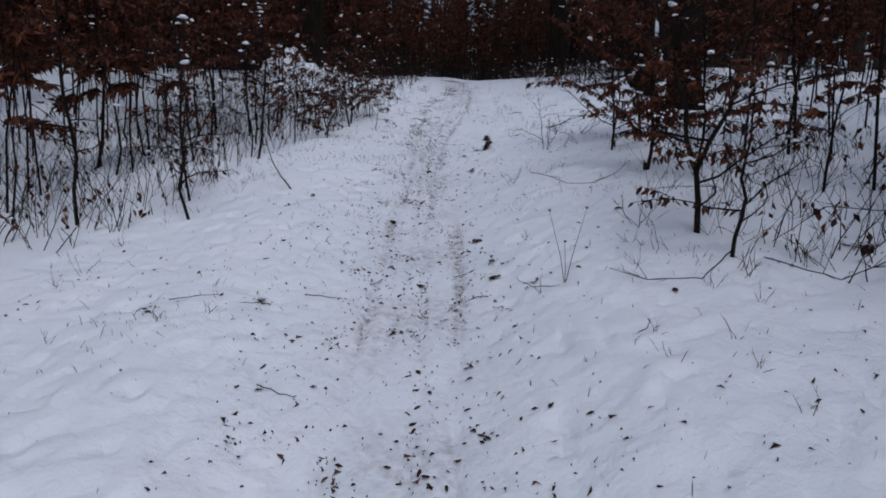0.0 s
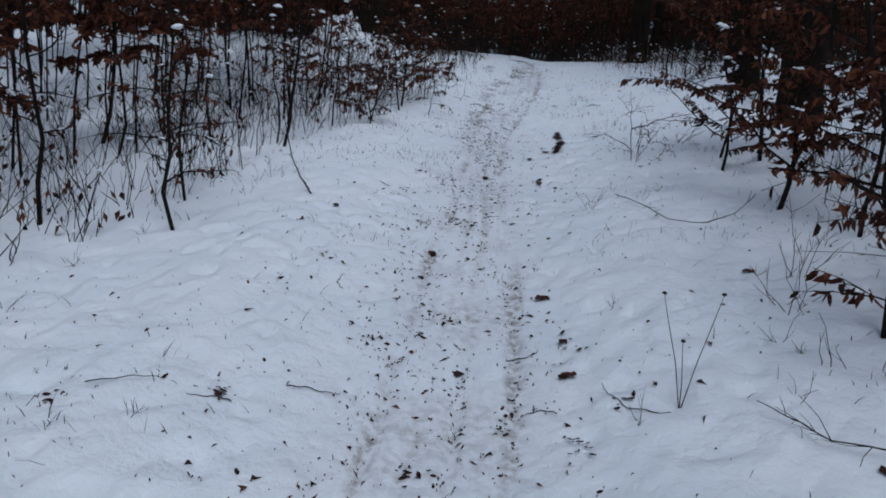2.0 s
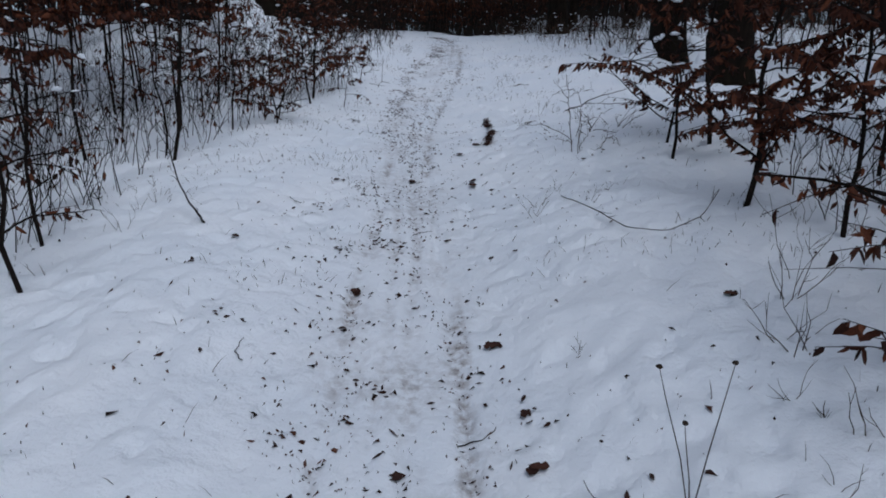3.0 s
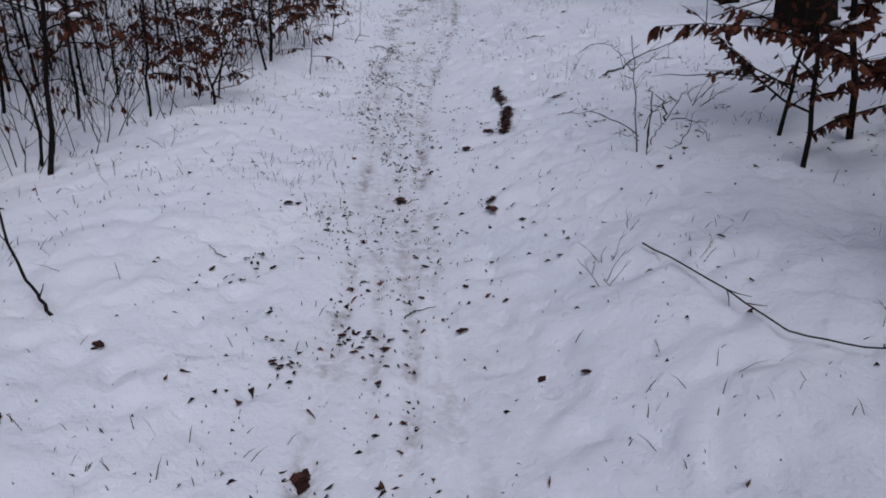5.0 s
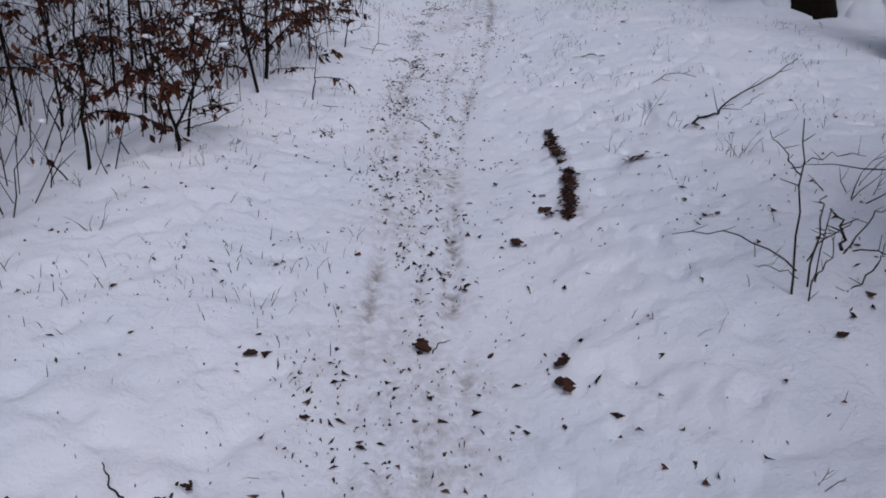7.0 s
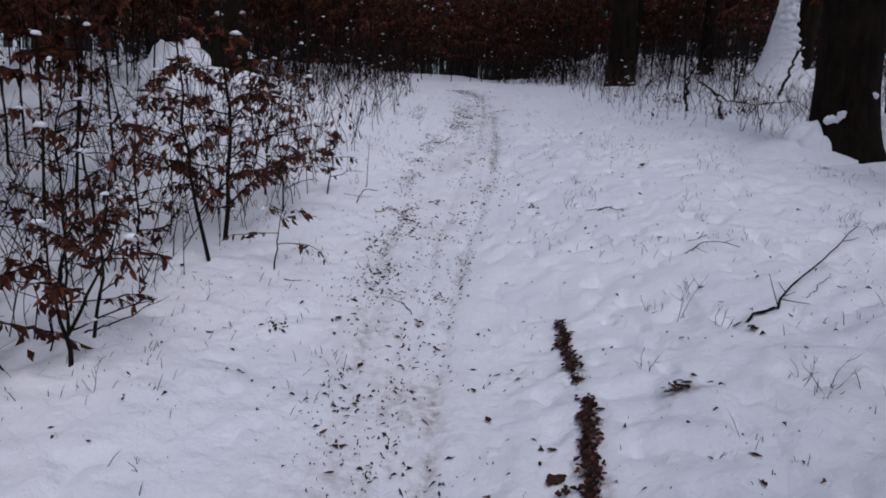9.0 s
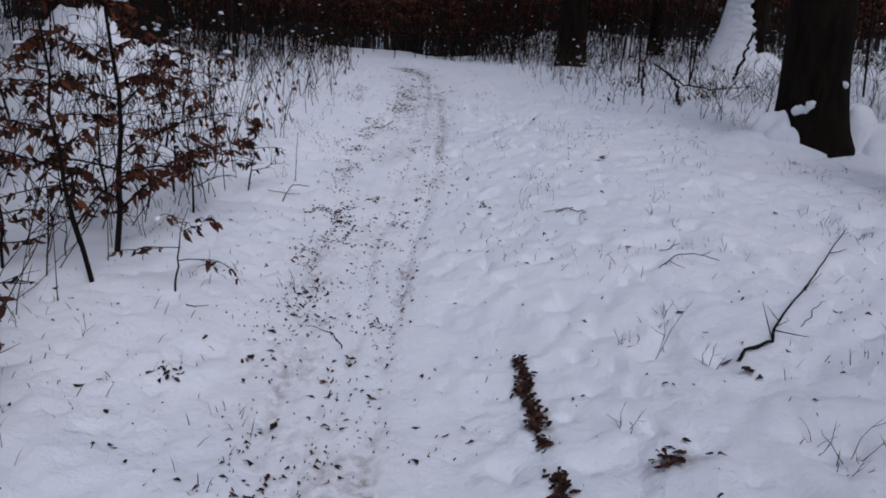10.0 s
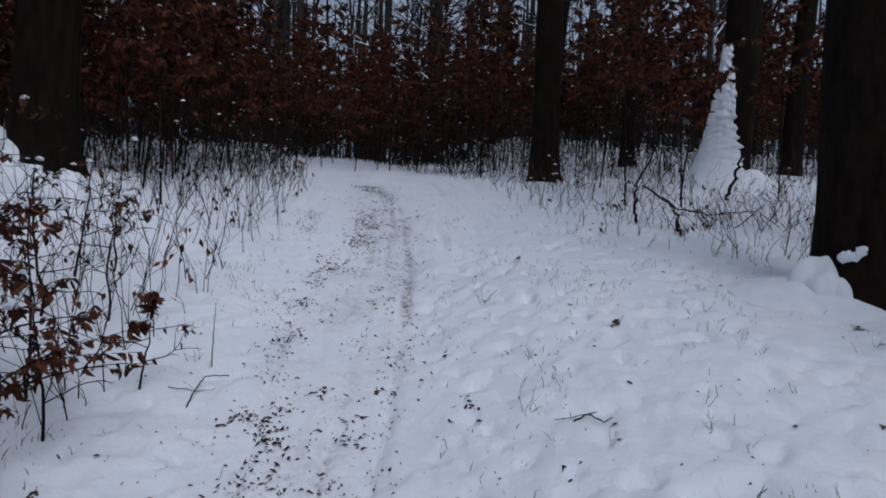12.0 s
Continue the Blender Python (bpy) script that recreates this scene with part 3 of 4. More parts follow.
def thicket(label, count, area, seed, clear=True, scale=(0.7, 1.15)):
    """A dense stand of saplings, far off or unseen beside the track."""
    rng = np.random.default_rng(seed)
    out = [Buf(), Buf(), Buf(), Buf()]
    placed = 0
    while placed < count:
        x, y = rng.uniform(*area[0]), rng.uniform(*area[1])
        if clear and -9 < x < 10 and y < 23:
            continue
        v = FAR[int(rng.integers(0, 5))]
        m = turned(x, y, z_at(x, y), rng.uniform(0, 6.28), rng.uniform(*scale))
        for o, b in zip(out, v):
            o.add_buf(b, m)
        placed += 1
    t = thing("thicket", (0, 0, 0), label, "thicket", kind="stuff")
    for name, b, mat in (("stems", joined(out[:2]), MAT_TWIG), ("foliage", out[2], MAT_LEAF), ("snow_cover", out[3], MAT_SNOW)):
        tagged(part(name, b, mat, t), kind="stuff")


deep = [Buf(), Buf(), Buf(), Buf()]
for i, (x, y) in enumerate(DEEP):
    v = VARIANTS[i % 6]
    for o, b in zip(deep, (v[0], joined(v[1]), v[2], joined(v[3]))):
        o.add_buf(b, turned(x, y, z_at(x, y), i * 2.1, 1.0))
t = thing("thicket", (0, 0, 0), "young beeches with red-brown leaves deeper in the wood, some unseen for shade", "thicket", kind="stuff")
for name, b, mat in (("stems", joined(deep[:2]), MAT_TWIG), ("foliage", deep[2], MAT_LEAF), ("snow_cover", deep[3], MAT_SNOW)):
    tagged(part(name, b, mat, t), kind="stuff")
thicket("dense dark thicket of young beeches with red-brown leaves", 400, ((-15, 17), (20.5, 32)), 5)
thicket("dense thicket of young beeches beside the hillside track", 60, ((-19, 19), (-5, 21)), 6)
# two tall stands out of view, added to darken the snow at both sides
thicket("unseen tall thicket of young beeches added to shade the track", 85, ((3.3, 8.5), (-5, 3.2)), 7, False, (1.3, 2.0))
thicket("unseen tall thicket of young beeches added to shade the track", 62, ((-8.5, -3.7), (-5, 3.2)), 8, False, (1.2, 1.8))



def distant_wood(count, seed):
    """Bare trees one behind another, closing the view."""
    rng = np.random.default_rng(seed)
    b, w = Buf(), Buf()
    for _ in range(count):
        x, y = rng.normal() * 22, rng.uniform(30, 70)
        z, h, r = z_at(x, y), rng.uniform(8, 16), rng.uniform(0.05, 0.17)
        lx = rng.normal() * 0.04
        tube(b, [(x, y, z - 0.2), (x + lx * h * 0.5, y, z + h * 0.5), (x + lx * h, y, z + h)], [r, r * 0.7, r * 0.2], 4)
        for _ in range(24 if abs(x) < 18 else 12):
            u = rng.uniform(0.12, 0.97)
            a, e = rng.uniform(0, 6.28), rng.uniform(0.0, 1.0)
            ln = (1.15 - u) * h * rng.uniform(0.15, 0.45)
            d = np.array([math.cos(a) * math.cos(e), math.sin(a) * math.cos(e), math.sin(e)])
            p = np.array([x + lx * h * u, y, z + h * u])
            q = p + d * ln * 0.5
            k = q + unit(d + rng.normal(size=3) * 0.45) * ln * 0.5
            tube(b, [p, q, k], [r * 0.28, r * 0.2, 0.012], 3)
            if rng.random() < 0.3:
                up = np.array([0, 0, r * 0.22])
                tube(w, [p + up, q + up, k + up * 0.6], [r * 0.22, r * 0.18, 0.012], 3)
    t = thing("distant_wood", (0, 0, 0), "dark bare trees one behind another, snow on branches", "wood", kind="stuff")
    tagged(part("stems", b, MAT_FAR_BARK, t), kind="stuff")
    tagged(part("snow_cover", w, MAT_SNOW, t), kind="stuff")


distant_wood(400, 8)

# tall bare trees of the wood
TALL = []
for i in range(4):
    h, r = 14 + 2 * i, 0.12 + 0.03 * i
    ln = (0.02 * (i - 1.5), 0.01)
    wood, snow = crown(h, r, ln, 0.22, 900 + i, 8)
    TALL.append((big_trunk(h, r, ln, 800 + i, 0.3), wood, snow))
rng = np.random.default_rng(31)
TALL_OB = []
made = 0
# trees out of view on the right, added only to block skylight there
SHADE_TREES = [(5.6, 2.0), (6.8, 5.6), (5.2, -2.2), (8.2, 0.4), (7.6, 8.6)]
while made < 62:
    x, y = rng.uniform(-34, 36), rng.uniform(-14, 56)
    if 4 <= made < 9:
        x, y = SHADE_TREES[made - 4]
    elif (-6.5 < x < 8 and y < 23) or (y < 12 and rng.random() < 0.5):
        continue
    if made < 4:
        t = thing("tree", (x, y, z_at(x, y)), "tall bare tree with snow along its branches", "tree", "trees of the wood", rz=rng.uniform(0, 360))
        part("trunk", TALL[made][0], MAT_FAR_BARK, t)
        tagged(part("crown", TALL[made][1], MAT_FAR_BARK, t), kind="stuff")
        tagged(part("snow_cover", TALL[made][2], MAT_SNOW, t), kind="stuff")
        TALL_OB.append(t)
    else:
        copy_thing(TALL_OB[made % 4], pose(x, y, z_at(x, y), 0, 0, rng.uniform(0, 360)))
    made += 1


# ---------------------------------------------------------------- snow on the old trees
def snow_plaster(tree, radius, lean, height, facing, seed):
    """Wind-driven snow stuck to one side of a trunk, spreading out at its foot."""
    rng = np.random.default_rng(seed)
    buf = Buf()
    rows, cols = 130, 40
    v = []
    for i in range(rows):
        h = -0.55 + (height + 0.55) * i / (rows - 1)
        hh = max(h, 0)
        half = radians(60 + 48 * math.exp(-hh / 0.45) - 44 * (hh / height) ** 1.3)
        jag = 0.36 * float(value_noise(h * 24, 3.0, 1.0, seed)) * min(1, 0.1 + hh) + 0.16 * float(value_noise(h * 4, 9.0, 1.0, seed))
        rough = min(1, 0.08 + hh * 0.75)
        for j in range(cols):
            u = -1 + 2 * j / (cols - 1)
            a = facing + u * half + (half * jag * max(u, 0) ** 2)
            body = 0.27 * max(1 - hh / height, 0) ** 1.7 + 0.13 * math.exp(-h / 0.22)
            thick = 0.025 + rough * (0.016 * float(value_noise(a * 5, h * 15, 1.0, seed)) + 0.018 * float(value_noise(a * 11, h * 29, 1.0, seed + 2)))
            r = radius * 1.04 + (body + thick) * (1 - abs(u) ** 3 * 0.9) - 0.10 * rough * max(u, 0) * max(0.0, float(value_noise(a * 7, h * 24, 1.0, seed + 5)))
            if abs(u) > 0.99:
                r = radius * 0.85
            v.append((lean[0] * hh + r * math.cos(a), lean[1] * hh + r * math.sin(a), h))
    i = np.arange(rows - 1)[:, None] * cols
    j = np.arange(cols - 1)[None, :]
    buf.add(v, None, np.stack([i + j, i + j + 1, i + cols + j + 1, i + cols + j], -1).reshape(-1, 4))
    part("snow_plaster", buf, MAT_SNOW, tree, "snow stuck to one side of the trunk")


snow_plaster(tree_snowy, 0.25, (0.035, 0.01), 2.0, radians(200), 4)


def snow_lump(x, y, rx, ry, h, seed, parent=None, lift=0.0, name="snow_mound", label="lumpy heap of snow against a tree trunk", rough=1.0):
    """A rounded, uneven heap of snow."""
    rng = np.random.default_rng(seed)
    buf = Buf()
    sides, rings = 34, 14
    v = []
    for i in range(rings):
        f = i / (rings - 1)
        for j in range(sides):
            a = 2 * math.pi * j / sides
            k = 1 + 0.22 * float(value_noise(math.cos(a) * 1.6 + 9, math.sin(a) * 1.6 + f, 1.0, seed))
            px, py = math.cos(a) * rx * math.sin(f * math.pi / 2 + 0.001) * k, math.sin(a) * ry * math.sin(f * math.pi / 2 + 0.001) * k
            pz = h * math.cos(f * math.pi / 2) ** (2.2 - 1.4 * rough) * (1 + 0.35 * rough * float(value_noise(px * 9, py * 9, 1.0, seed + 3))) + 0.022 * rough * float(value_noise(px * 24, py * 24, 1.0, seed + 4)) * math.sin(f * math.pi)
            v.append((px, py, pz - (0.06 if i == rings - 1 else 0) + 0.2253 * py + 0.07 * px))
    i = np.arange(rings - 1)[:, None] * sides
    j = np.arange(sides)[None, :]
    j2 = (j + 1) % sides
    buf.add(v, None, np.stack([i + j, i + sides + j, i + sides + j2, i + j2], -1).reshape(-1, 4))
    ob = new(name, buf.mesh(name, MAT_SNOW))
    ob.location = (x, y, z_at(x, y) + lift)
    return tagged(ob, label, "snow heap", "heaps of snow")


snow_lump(5.36, 16.14, 0.34, 0.30, 0.26, 22, rough=0.1)

# roots of the massive trunk carry snow, the cut bank below stays dark
snow_lump(2.98, 11.76, 0.50, 0.40, 0.11, 1, rough=0.1)
snow_lump(3.08, 11.74, 0.20, 0.17, 0.27, 12, rough=0.7)
snow_lump(3.16, 11.60, 0.12, 0.10, 0.22, 13, rough=0.5)
snow_lump(3.78, 11.70, 0.19, 0.17, 0.40, 3, rough=0.4)
snow_lump(3.92, 11.62, 0.24, 0.20, 0.24, 4, rough=0.4)
for i, (a0, a1, h0, h1, w) in enumerate(((-140, -112, 0.36, 0.38, 0.036), (-104, -42, 0.34, 0.37, 0.034), (-62, -18, 0.30, 0.24, 0.036), (-72, -62, 0.56, 0.58, 0.022), (-30, 0, 0.36, 0.44, 0.045))):
    b = Buf()
    u = np.linspace(0, 1, 13)
    ang = np.radians(a0 + (a1 - a0) * u)
    rad = 0.285 + 0.02 * value_noise(u * 6, 0 * u, 1.0, 70 + i)
    up = h0 + (h1 - h0) * u + 0.035 * value_noise(u * 5, 0 * u + 4, 1.0, 72 + i) + 0.2253 * np.sin(ang) * 0.3
    thick = 1.25 * w * (0.3 + 0.65 * np.sin(math.pi * np.clip(u, 0.04, 0.96)) ** 0.5) * (1 + 0.7 * value_noise(u * 9, 0 * u + 2, 1.0, 75 + i))
    tube(b, np.stack([rad * np.cos(ang), rad * np.sin(ang), up], -1), thick, 10, True)
    part("snow_ledge", b, MAT_SNOW, tree_right, "ledge of snow on the roots")
snow_lump(-3.56, 14.02, 0.45, 0.5, 0.42, 5)
snow_lump(-3.15, 13.78, 0.30, 0.22, 0.16, 6)
snow_lump(-3.3, 13.25, 0.26, 0.22, 0.26, 7, label="low heap of snow over withered brush")
snow_lump(-2.62, 13.6, 0.22, 0.2, 0.20, 8, label="low heap of snow over withered brush")


# ---------------------------------------------------------------- brush: thin stems that nobody could count
def wand(buf, x, y, z, height, radius, rng, lean=0.15, forks=1, sides=3):
    """One thin, crooked stem with a few side twigs."""
    k = 5
    d = unit(np.array([rng.normal() * lean, rng.normal() * lean, 1.0]))
    pts = [np.array([x, y, z - 0.02])]
    for _ in range(k - 1):
        d = unit(d + rng.normal(size=3) * np.array([0.24, 0.24, 0.06]))
        pts.append(pts[-1] + d * height / (k - 1))
    pts = np.array(pts)
    tube(buf, pts, radius * np.linspace(1, 0.35, k), sides)
    tips = [pts[-1]]
    for _ in range(forks):
        i = int(rng.integers(1, k - 1))
        e = unit(unit(pts[i + 1] - pts[i]) + rng.normal(size=3) * np.array([0.6, 0.6, 0.3]))
        ln = height * (0.18 + 0.3 * rng.random())
        q = [pts[i], pts[i] + e * ln * 0.5, pts[i] + e * ln + np.array([0, 0, 0.15 * ln])]
        tube(buf, q, [radius * 0.6, radius * 0.45, radius * 0.25], sides)
        tips.append(q[-1])
    return tips


def brush(label, count, place, heights, radius, seed, leafy, mat, near=0):
    rng = np.random.default_rng(seed)
    stems, fol, snow = Buf(), Buf(), Buf()
    lp, ld, singles = [], [], []
    for _ in range(count):
        x, y = place(rng)
        h = heights[0] + (heights[1] - heights[0]) * rng.random() ** 1.7
        b = stems
        if len(singles) < near and y < 13 and x > left_edge(y) - 1.4:
            b = Buf()
            singles.append(b)
        tips = wand(b, x, y, z_at(x, y), h, radius * (0.6 + 0.7 * rng.random()), rng, 0.16, int(rng.integers(1, 4)))
        for tip in tips:
            if rng.random() < leafy:
                for _ in range(int(rng.integers(1, 4))):
                    lp.append(tip + rng.normal(size=3) * 0.03)
                    ld.append(np.array([rng.normal() * 0.4, rng.normal() * 0.4, -0.8]))
            elif rng.random() < 0.05:
                blob(snow, tip, 0.025, 0.02, 0.014, rng, 5)
    t = thing("brush", (0, 0, 0), label, "brush", kind="stuff")
    tagged(part("stems", stems, mat, t), kind="stuff")
    for b in singles:
        part("stem", b, mat, t)
    if lp:
        leaves(fol, lp, ld, 0.045 + 0.03 * rng.random(len(lp)), rng, simple=True)
        tagged(part("foliage", fol, MAT_LEAF, t), kind="stuff")
    if snow.n:
        tagged(part("snow_cover", snow, MAT_SNOW, t), kind="stuff")


def left_brush(rng):
    y = rng.uniform(4.2, 21)
    return left_edge(y) - 0.02 - abs(rng.normal()) * (0.75 + 0.13 * y), y


def right_brush(rng):
    while True:
        x, y = rng.uniform(0.6, 9), rng.uniform(12.3, 21)
        if x > right_edge(y) + abs(rng.normal()) * 0.25 and math.hypot(x - 3.43, y - 11.72) > 0.8:
            return x, y


def crest_brush(rng):
    while True:
        x, y = rng.uniform(-9, 10), rng.uniform(19, 26)
        if not -1.6 < x < right_edge(y) or y > 22.5:
            return x, y


def near_right_brush(rng):
    y = rng.uniform(3.0, 7.2)
    return right_edge(y) + 0.1 + abs(rng.normal()) * 1.4, y


brush("tangle of thin dark stems and withered leaves rising from snow", 1700, left_brush, (0.15, 1.2), 0.0040, 41, 0.16, MAT_TWIG, 280)
brush("thin dry brown stems rising from snow below the trees", 2000, right_brush, (0.12, 0.6), 0.004, 42, 0.03, MAT_STALK)
brush("thin dark stems crowded along the crest", 1300, crest_brush, (0.4, 2.2), 0.008, 43, 0.12, MAT_TWIG)
def far_brush(rng):
    x, y = rng.uniform(-14, 16), rng.uniform(24, 40)
    return x, y


brush("slender grey-brown stems one behind another in the far wood", 2600, far_brush, (0.8, 3.2), 0.013, 45, 0.10, MAT_FAR_BARK)
brush("thin stems and withered leaves beneath young beeches", 380, near_right_brush, (0.15, 0.7), 0.0035, 44, 0.12, MAT_TWIG)


# ---------------------------------------------------------------- single dry weeds and shrubs
def weed(seed, stems, height, spread, radius=0.0020):
    """A few dry forked stalks from one root."""
    rng = np.random.default_rng(seed)
    out = []
    for _ in range(stems):
        b = Buf()
        wand(b, rng.normal() * spread * 0.25, rng.normal() * spread * 0.25, 0, height * (0.4 + 0.7 * rng.random()), radius, rng, 0.5, int(rng.integers(1, 3)), 4)
        out.append(b)
    return out


def weed_thing(x, y, stalks, label, name="dry_weed", category="weed", rz=0.0):
    t = thing(name, (x, y, z_at(x, y)), label, category, "dry weeds in the snow", rz=rz)
    for b in stalks:
        part("stalk", b, MAT_STALK, t)
    return t


WEEDS = []
rng = np.random.default_rng(9)
weed_spots = [(0.49, 2.54), (0.63, 2.67), (0.93, 2.77), (0.85, 2.7), (0.54, 3.49), (1.23, 2.08), (0.94, 2.52), (-2.3, 4.44), (-2.3, 3.91), (-2.26, 3.38), (-1.76, 3.47),
              (-1.24, 3.23), (-1.66, 2.84), (-1.97, 3.01), (1.23, 8.8), (1.16, 9.19), (1.32, 8.28), (1.39, 8.21), (0.84, 7.88), (1.09, 7.82), (0.93, 9.04), (-1.1, 7.88),
              (-1.42, 8.25), (-0.61, 9.79), (2.07, 10.49), (0.62, 6.03), (0.59, 5.88), (0.65, 5.44), (1, 3.28), (0.55, 4.44), (1.97, 4.95)]
while len(weed_spots) < 125:
    y = rng.uniform(2.2, 14)
    if rng.random() < 0.62:
        x = 0.75 + abs(rng.normal()) * (0.9 if y < 7 else 1.5)
    else:
        x = left_edge(y) + 0.45 - abs(rng.normal()) * 0.5
    weed_spots.append((x, y))
for i, (x, y) in enumerate(weed_spots):
    if math.hypot(x - 3.43, y - 11.72) < 0.6 or math.hypot(x - 3.62, y - 9.95) < 0.5:
        continue
    if len(WEEDS) < 9:
        WEEDS.append(weed_thing(x, y, weed(600 + i, 2 + i % 3, 0.06 + 0.015 * i, 0.06, 0.0017), "dry brown forked weed stalks poking through snow"))
    else:
        copy_thing(WEEDS[i % 9], pose(x, y, z_at(x, y), 0, 0, rng.uniform(0, 360)))


def bent_shrub(x, y, label):
    """A straight shoot with two side shoots, and a crooked, many-jointed bush at its foot."""
    rng = np.random.default_rng(703)
    t = thing("shrub", (x, y, z_at(x, y)), label, "shrub", "dry weeds in the snow")
    # foot x, foot height, tip x, tip height, how far it bends
    for x0, z0, x1, z1, bend, r in ((0.0, -0.03, -0.08, 0.58, 0.01, 0.0042), (-0.055, 0.40, -0.18, 0.53, 0.0, 0.0026), (-0.055, 0.41, 0.14, 0.47, 0.02, 0.0022), (0.0, 0.08, -0.42, 0.19, 0.05, 0.0032), (0.0, 0.06, -0.15, 0.09, 0.02, 0.002),
                                    (0.05, -0.10, 0.03, 0.31, -0.06, 0.0036), (0.06, 0.02, 0.05, 0.33, 0.08, 0.0036), (0.11, 0.16, 0.26, 0.33, 0.03, 0.003), (0.13, 0.16, 0.09, 0.28, 0.01, 0.006), (0.14, 0.17, 0.32, 0.14, 0.02, 0.003), (0.26, 0.12, 0.15, -0.05, 0.0, 0.003),
                                    (0.26, 0.12, 0.36, 0.04, 0.03, 0.0032), (0.26, 0.12, 0.27, 0.20, 0.0, 0.002), (0.02, 0.12, 0.10, 0.27, 0.03, 0.003), (0.06, 0.05, 0.13, 0.21, -0.02, 0.003)):
        dy = rng.normal(size=2) * 0.035
        b, n = Buf(), 9
        u = np.linspace(0, 1, n)
        pts = np.stack([x0 + (x1 - x0) * u + 0.006 * rng.normal(size=n) * (u > 0), (dy[0] + (dy[1] - dy[0]) * u) * (abs(bend) > 0.011), z0 + (z1 - z0) * u + bend * np.sin(math.pi * u) + 0.006 * rng.normal(size=n) * (u > 0)], -1)
        tube(b, pts, r * np.linspace(1, 0.45, n), 5, True)
        stalk = part("stalk", b, MAT_STALK, t)
        for k in (3, 5, 7):
            q = Buf()
            d = unit(np.array([rng.normal(), rng.normal() * 0.5, 0.4]))
            tube(q, [pts[k], pts[k] + d * 0.02, pts[k] + d * (0.03 + 0.04 * rng.random())], [r * 0.5, r * 0.4, r * 0.25], 4)
            part("twig", q, MAT_STALK, stalk)


bent_shrub(1.01, 6.90, "bare crooked shrub with one tall shoot standing in snow")
weed_thing(1.57, 7.53, weed(702, 7, 0.26, 0.25, 0.003), "low bare twiggy shrub with dark leaves at its foot", "shrub", "shrub")
for i, (x, y, n, h) in enumerate(((1.28, 4.16, 7, 0.40), (1.41, 4.52, 6, 0.45), (1.73, 4.13, 7, 0.5), (1.7, 3.68, 6, 0.42), (2.07, 4.37, 8, 0.5), (1.52, 3.24, 9, 0.22), (1.92, 3.16, 6, 0.4), (1.21, 3.71, 5, 0.25))):
    weed_thing(x, y, weed(720 + i, n, h, 0.2, 0.0024), "bare fine-twigged shrub in snow beside young beeches", "shrub", "shrub")
weed_thing(1.05, 8.97, weed(703, 3, 0.3, 0.1), "low bare twiggy shrub in snow", "shrub", "shrub")


for i in range(7):
    x, y = 3.45 + 0.19 * i, 13.75 + 0.16 * (i * 5 % 3)
    weed_thing(x, y, weed(740 + i, 7, 0.40, 0.3, 0.0040), "bare twiggy shrub bowed over snow below the trees", "shrub", "shrub")


def path_tube(points, r0, r1, sides=6, heights=None):
    """A limb lying over the snow along plan points."""
    pts = [(x, y, z_at(x, y) + (heights[i] if heights else r0 * 0.7)) for i, (x, y) in enumerate(points)]
    v = np.array(pts)
    fine = np.stack([np.interp(np.linspace(0, len(v) - 1, 4 * len(v)), np.arange(len(v)), v[:, c]) for c in range(3)], -1)
    fine[1:-1] += np.random.default_rng(len(pts)).normal(size=fine[1:-1].shape) * r0 * 0.5
    b = Buf()
    tube(b, fine, np.linspace(r0, r1, len(fine)), sides, True)
    return b, fine


def fallen_branch(points, r0, r1, heights, label, twigs, seed, name="fallen_branch"):
    rng = np.random.default_rng(seed)
    b, line = path_tube(points, r0, r1, 6, heights)
    t = thing(name, (0, 0, 0), label, "branch")
    part("limb", b, MAT_TWIG, t)
    for _ in range(twigs):
        i = int(rng.integers(2, len(line) - 2))
        d = unit(unit(line[i + 1] - line[i]) + rng.normal(size=3) * np.array([0.7, 0.7, 0.3]) + np.array([0, 0, 0.15]))
        ln = 0.06 + 0.14 * rng.random()
        q = Buf()
        tube(q, [line[i], line[i] + d * ln * 0.5, line[i] + d * ln + rng.normal(size=3) * 0.01], [r1 * 1.1, r1 * 0.8, r1 * 0.4], 4)
        part("twig", q, MAT_TWIG, t)


fallen_branch(((1.33, 8.80), (1.39, 8.86), (1.52, 8.90), (1.57, 8.97), (1.80, 9.18), (2.10, 9.50), (2.45, 9.85)), 0.0075, 0.0028, (0.0, 0.015, 0.012, 0.03, 0.03, 0.035, 0.05), "dark crooked fallen branch lying on snow", 9, 1)
fallen_branch(((0.77, 6.04), (0.87, 5.71), (1, 5.35), (1.17, 5.21), (1.36, 5.25), (1.55, 5.51)), 0.0032, 0.0022, (0.02, 0.03, 0.03, 0.04, 0.06, 0.08), "long thin arching bramble shoot over snow", 7, 2, "bramble")
fallen_branch(((-1.44, 5.8), (-1.52, 5.85), (-1.63, 5.93), (-1.73, 6.06), (-1.81, 6.16)), 0.007, 0.003, (0.0, 0.07, 0.2, 0.36, 0.5), "thin bare stem leaning out of snow", 5, 3, "bare_stem")
fallen_branch(((1.52, 3.37), (1.27, 3.11), (1.04, 3.23), (0.89, 3.44)), 0.004, 0.0016, (0.05, 0.04, 0.03, 0.04), "thin dark twigs lying on snow below a sapling", 9, 5, "bramble")
fallen_branch(((1.64, 3.26), (1.83, 2.91), (2.2, 2.95), (2.45, 3.05)), 0.0032, 0.002, (0.05, 0.08, 0.16, 0.22), "thin arching bramble shoot over snow", 7, 6, "bramble")
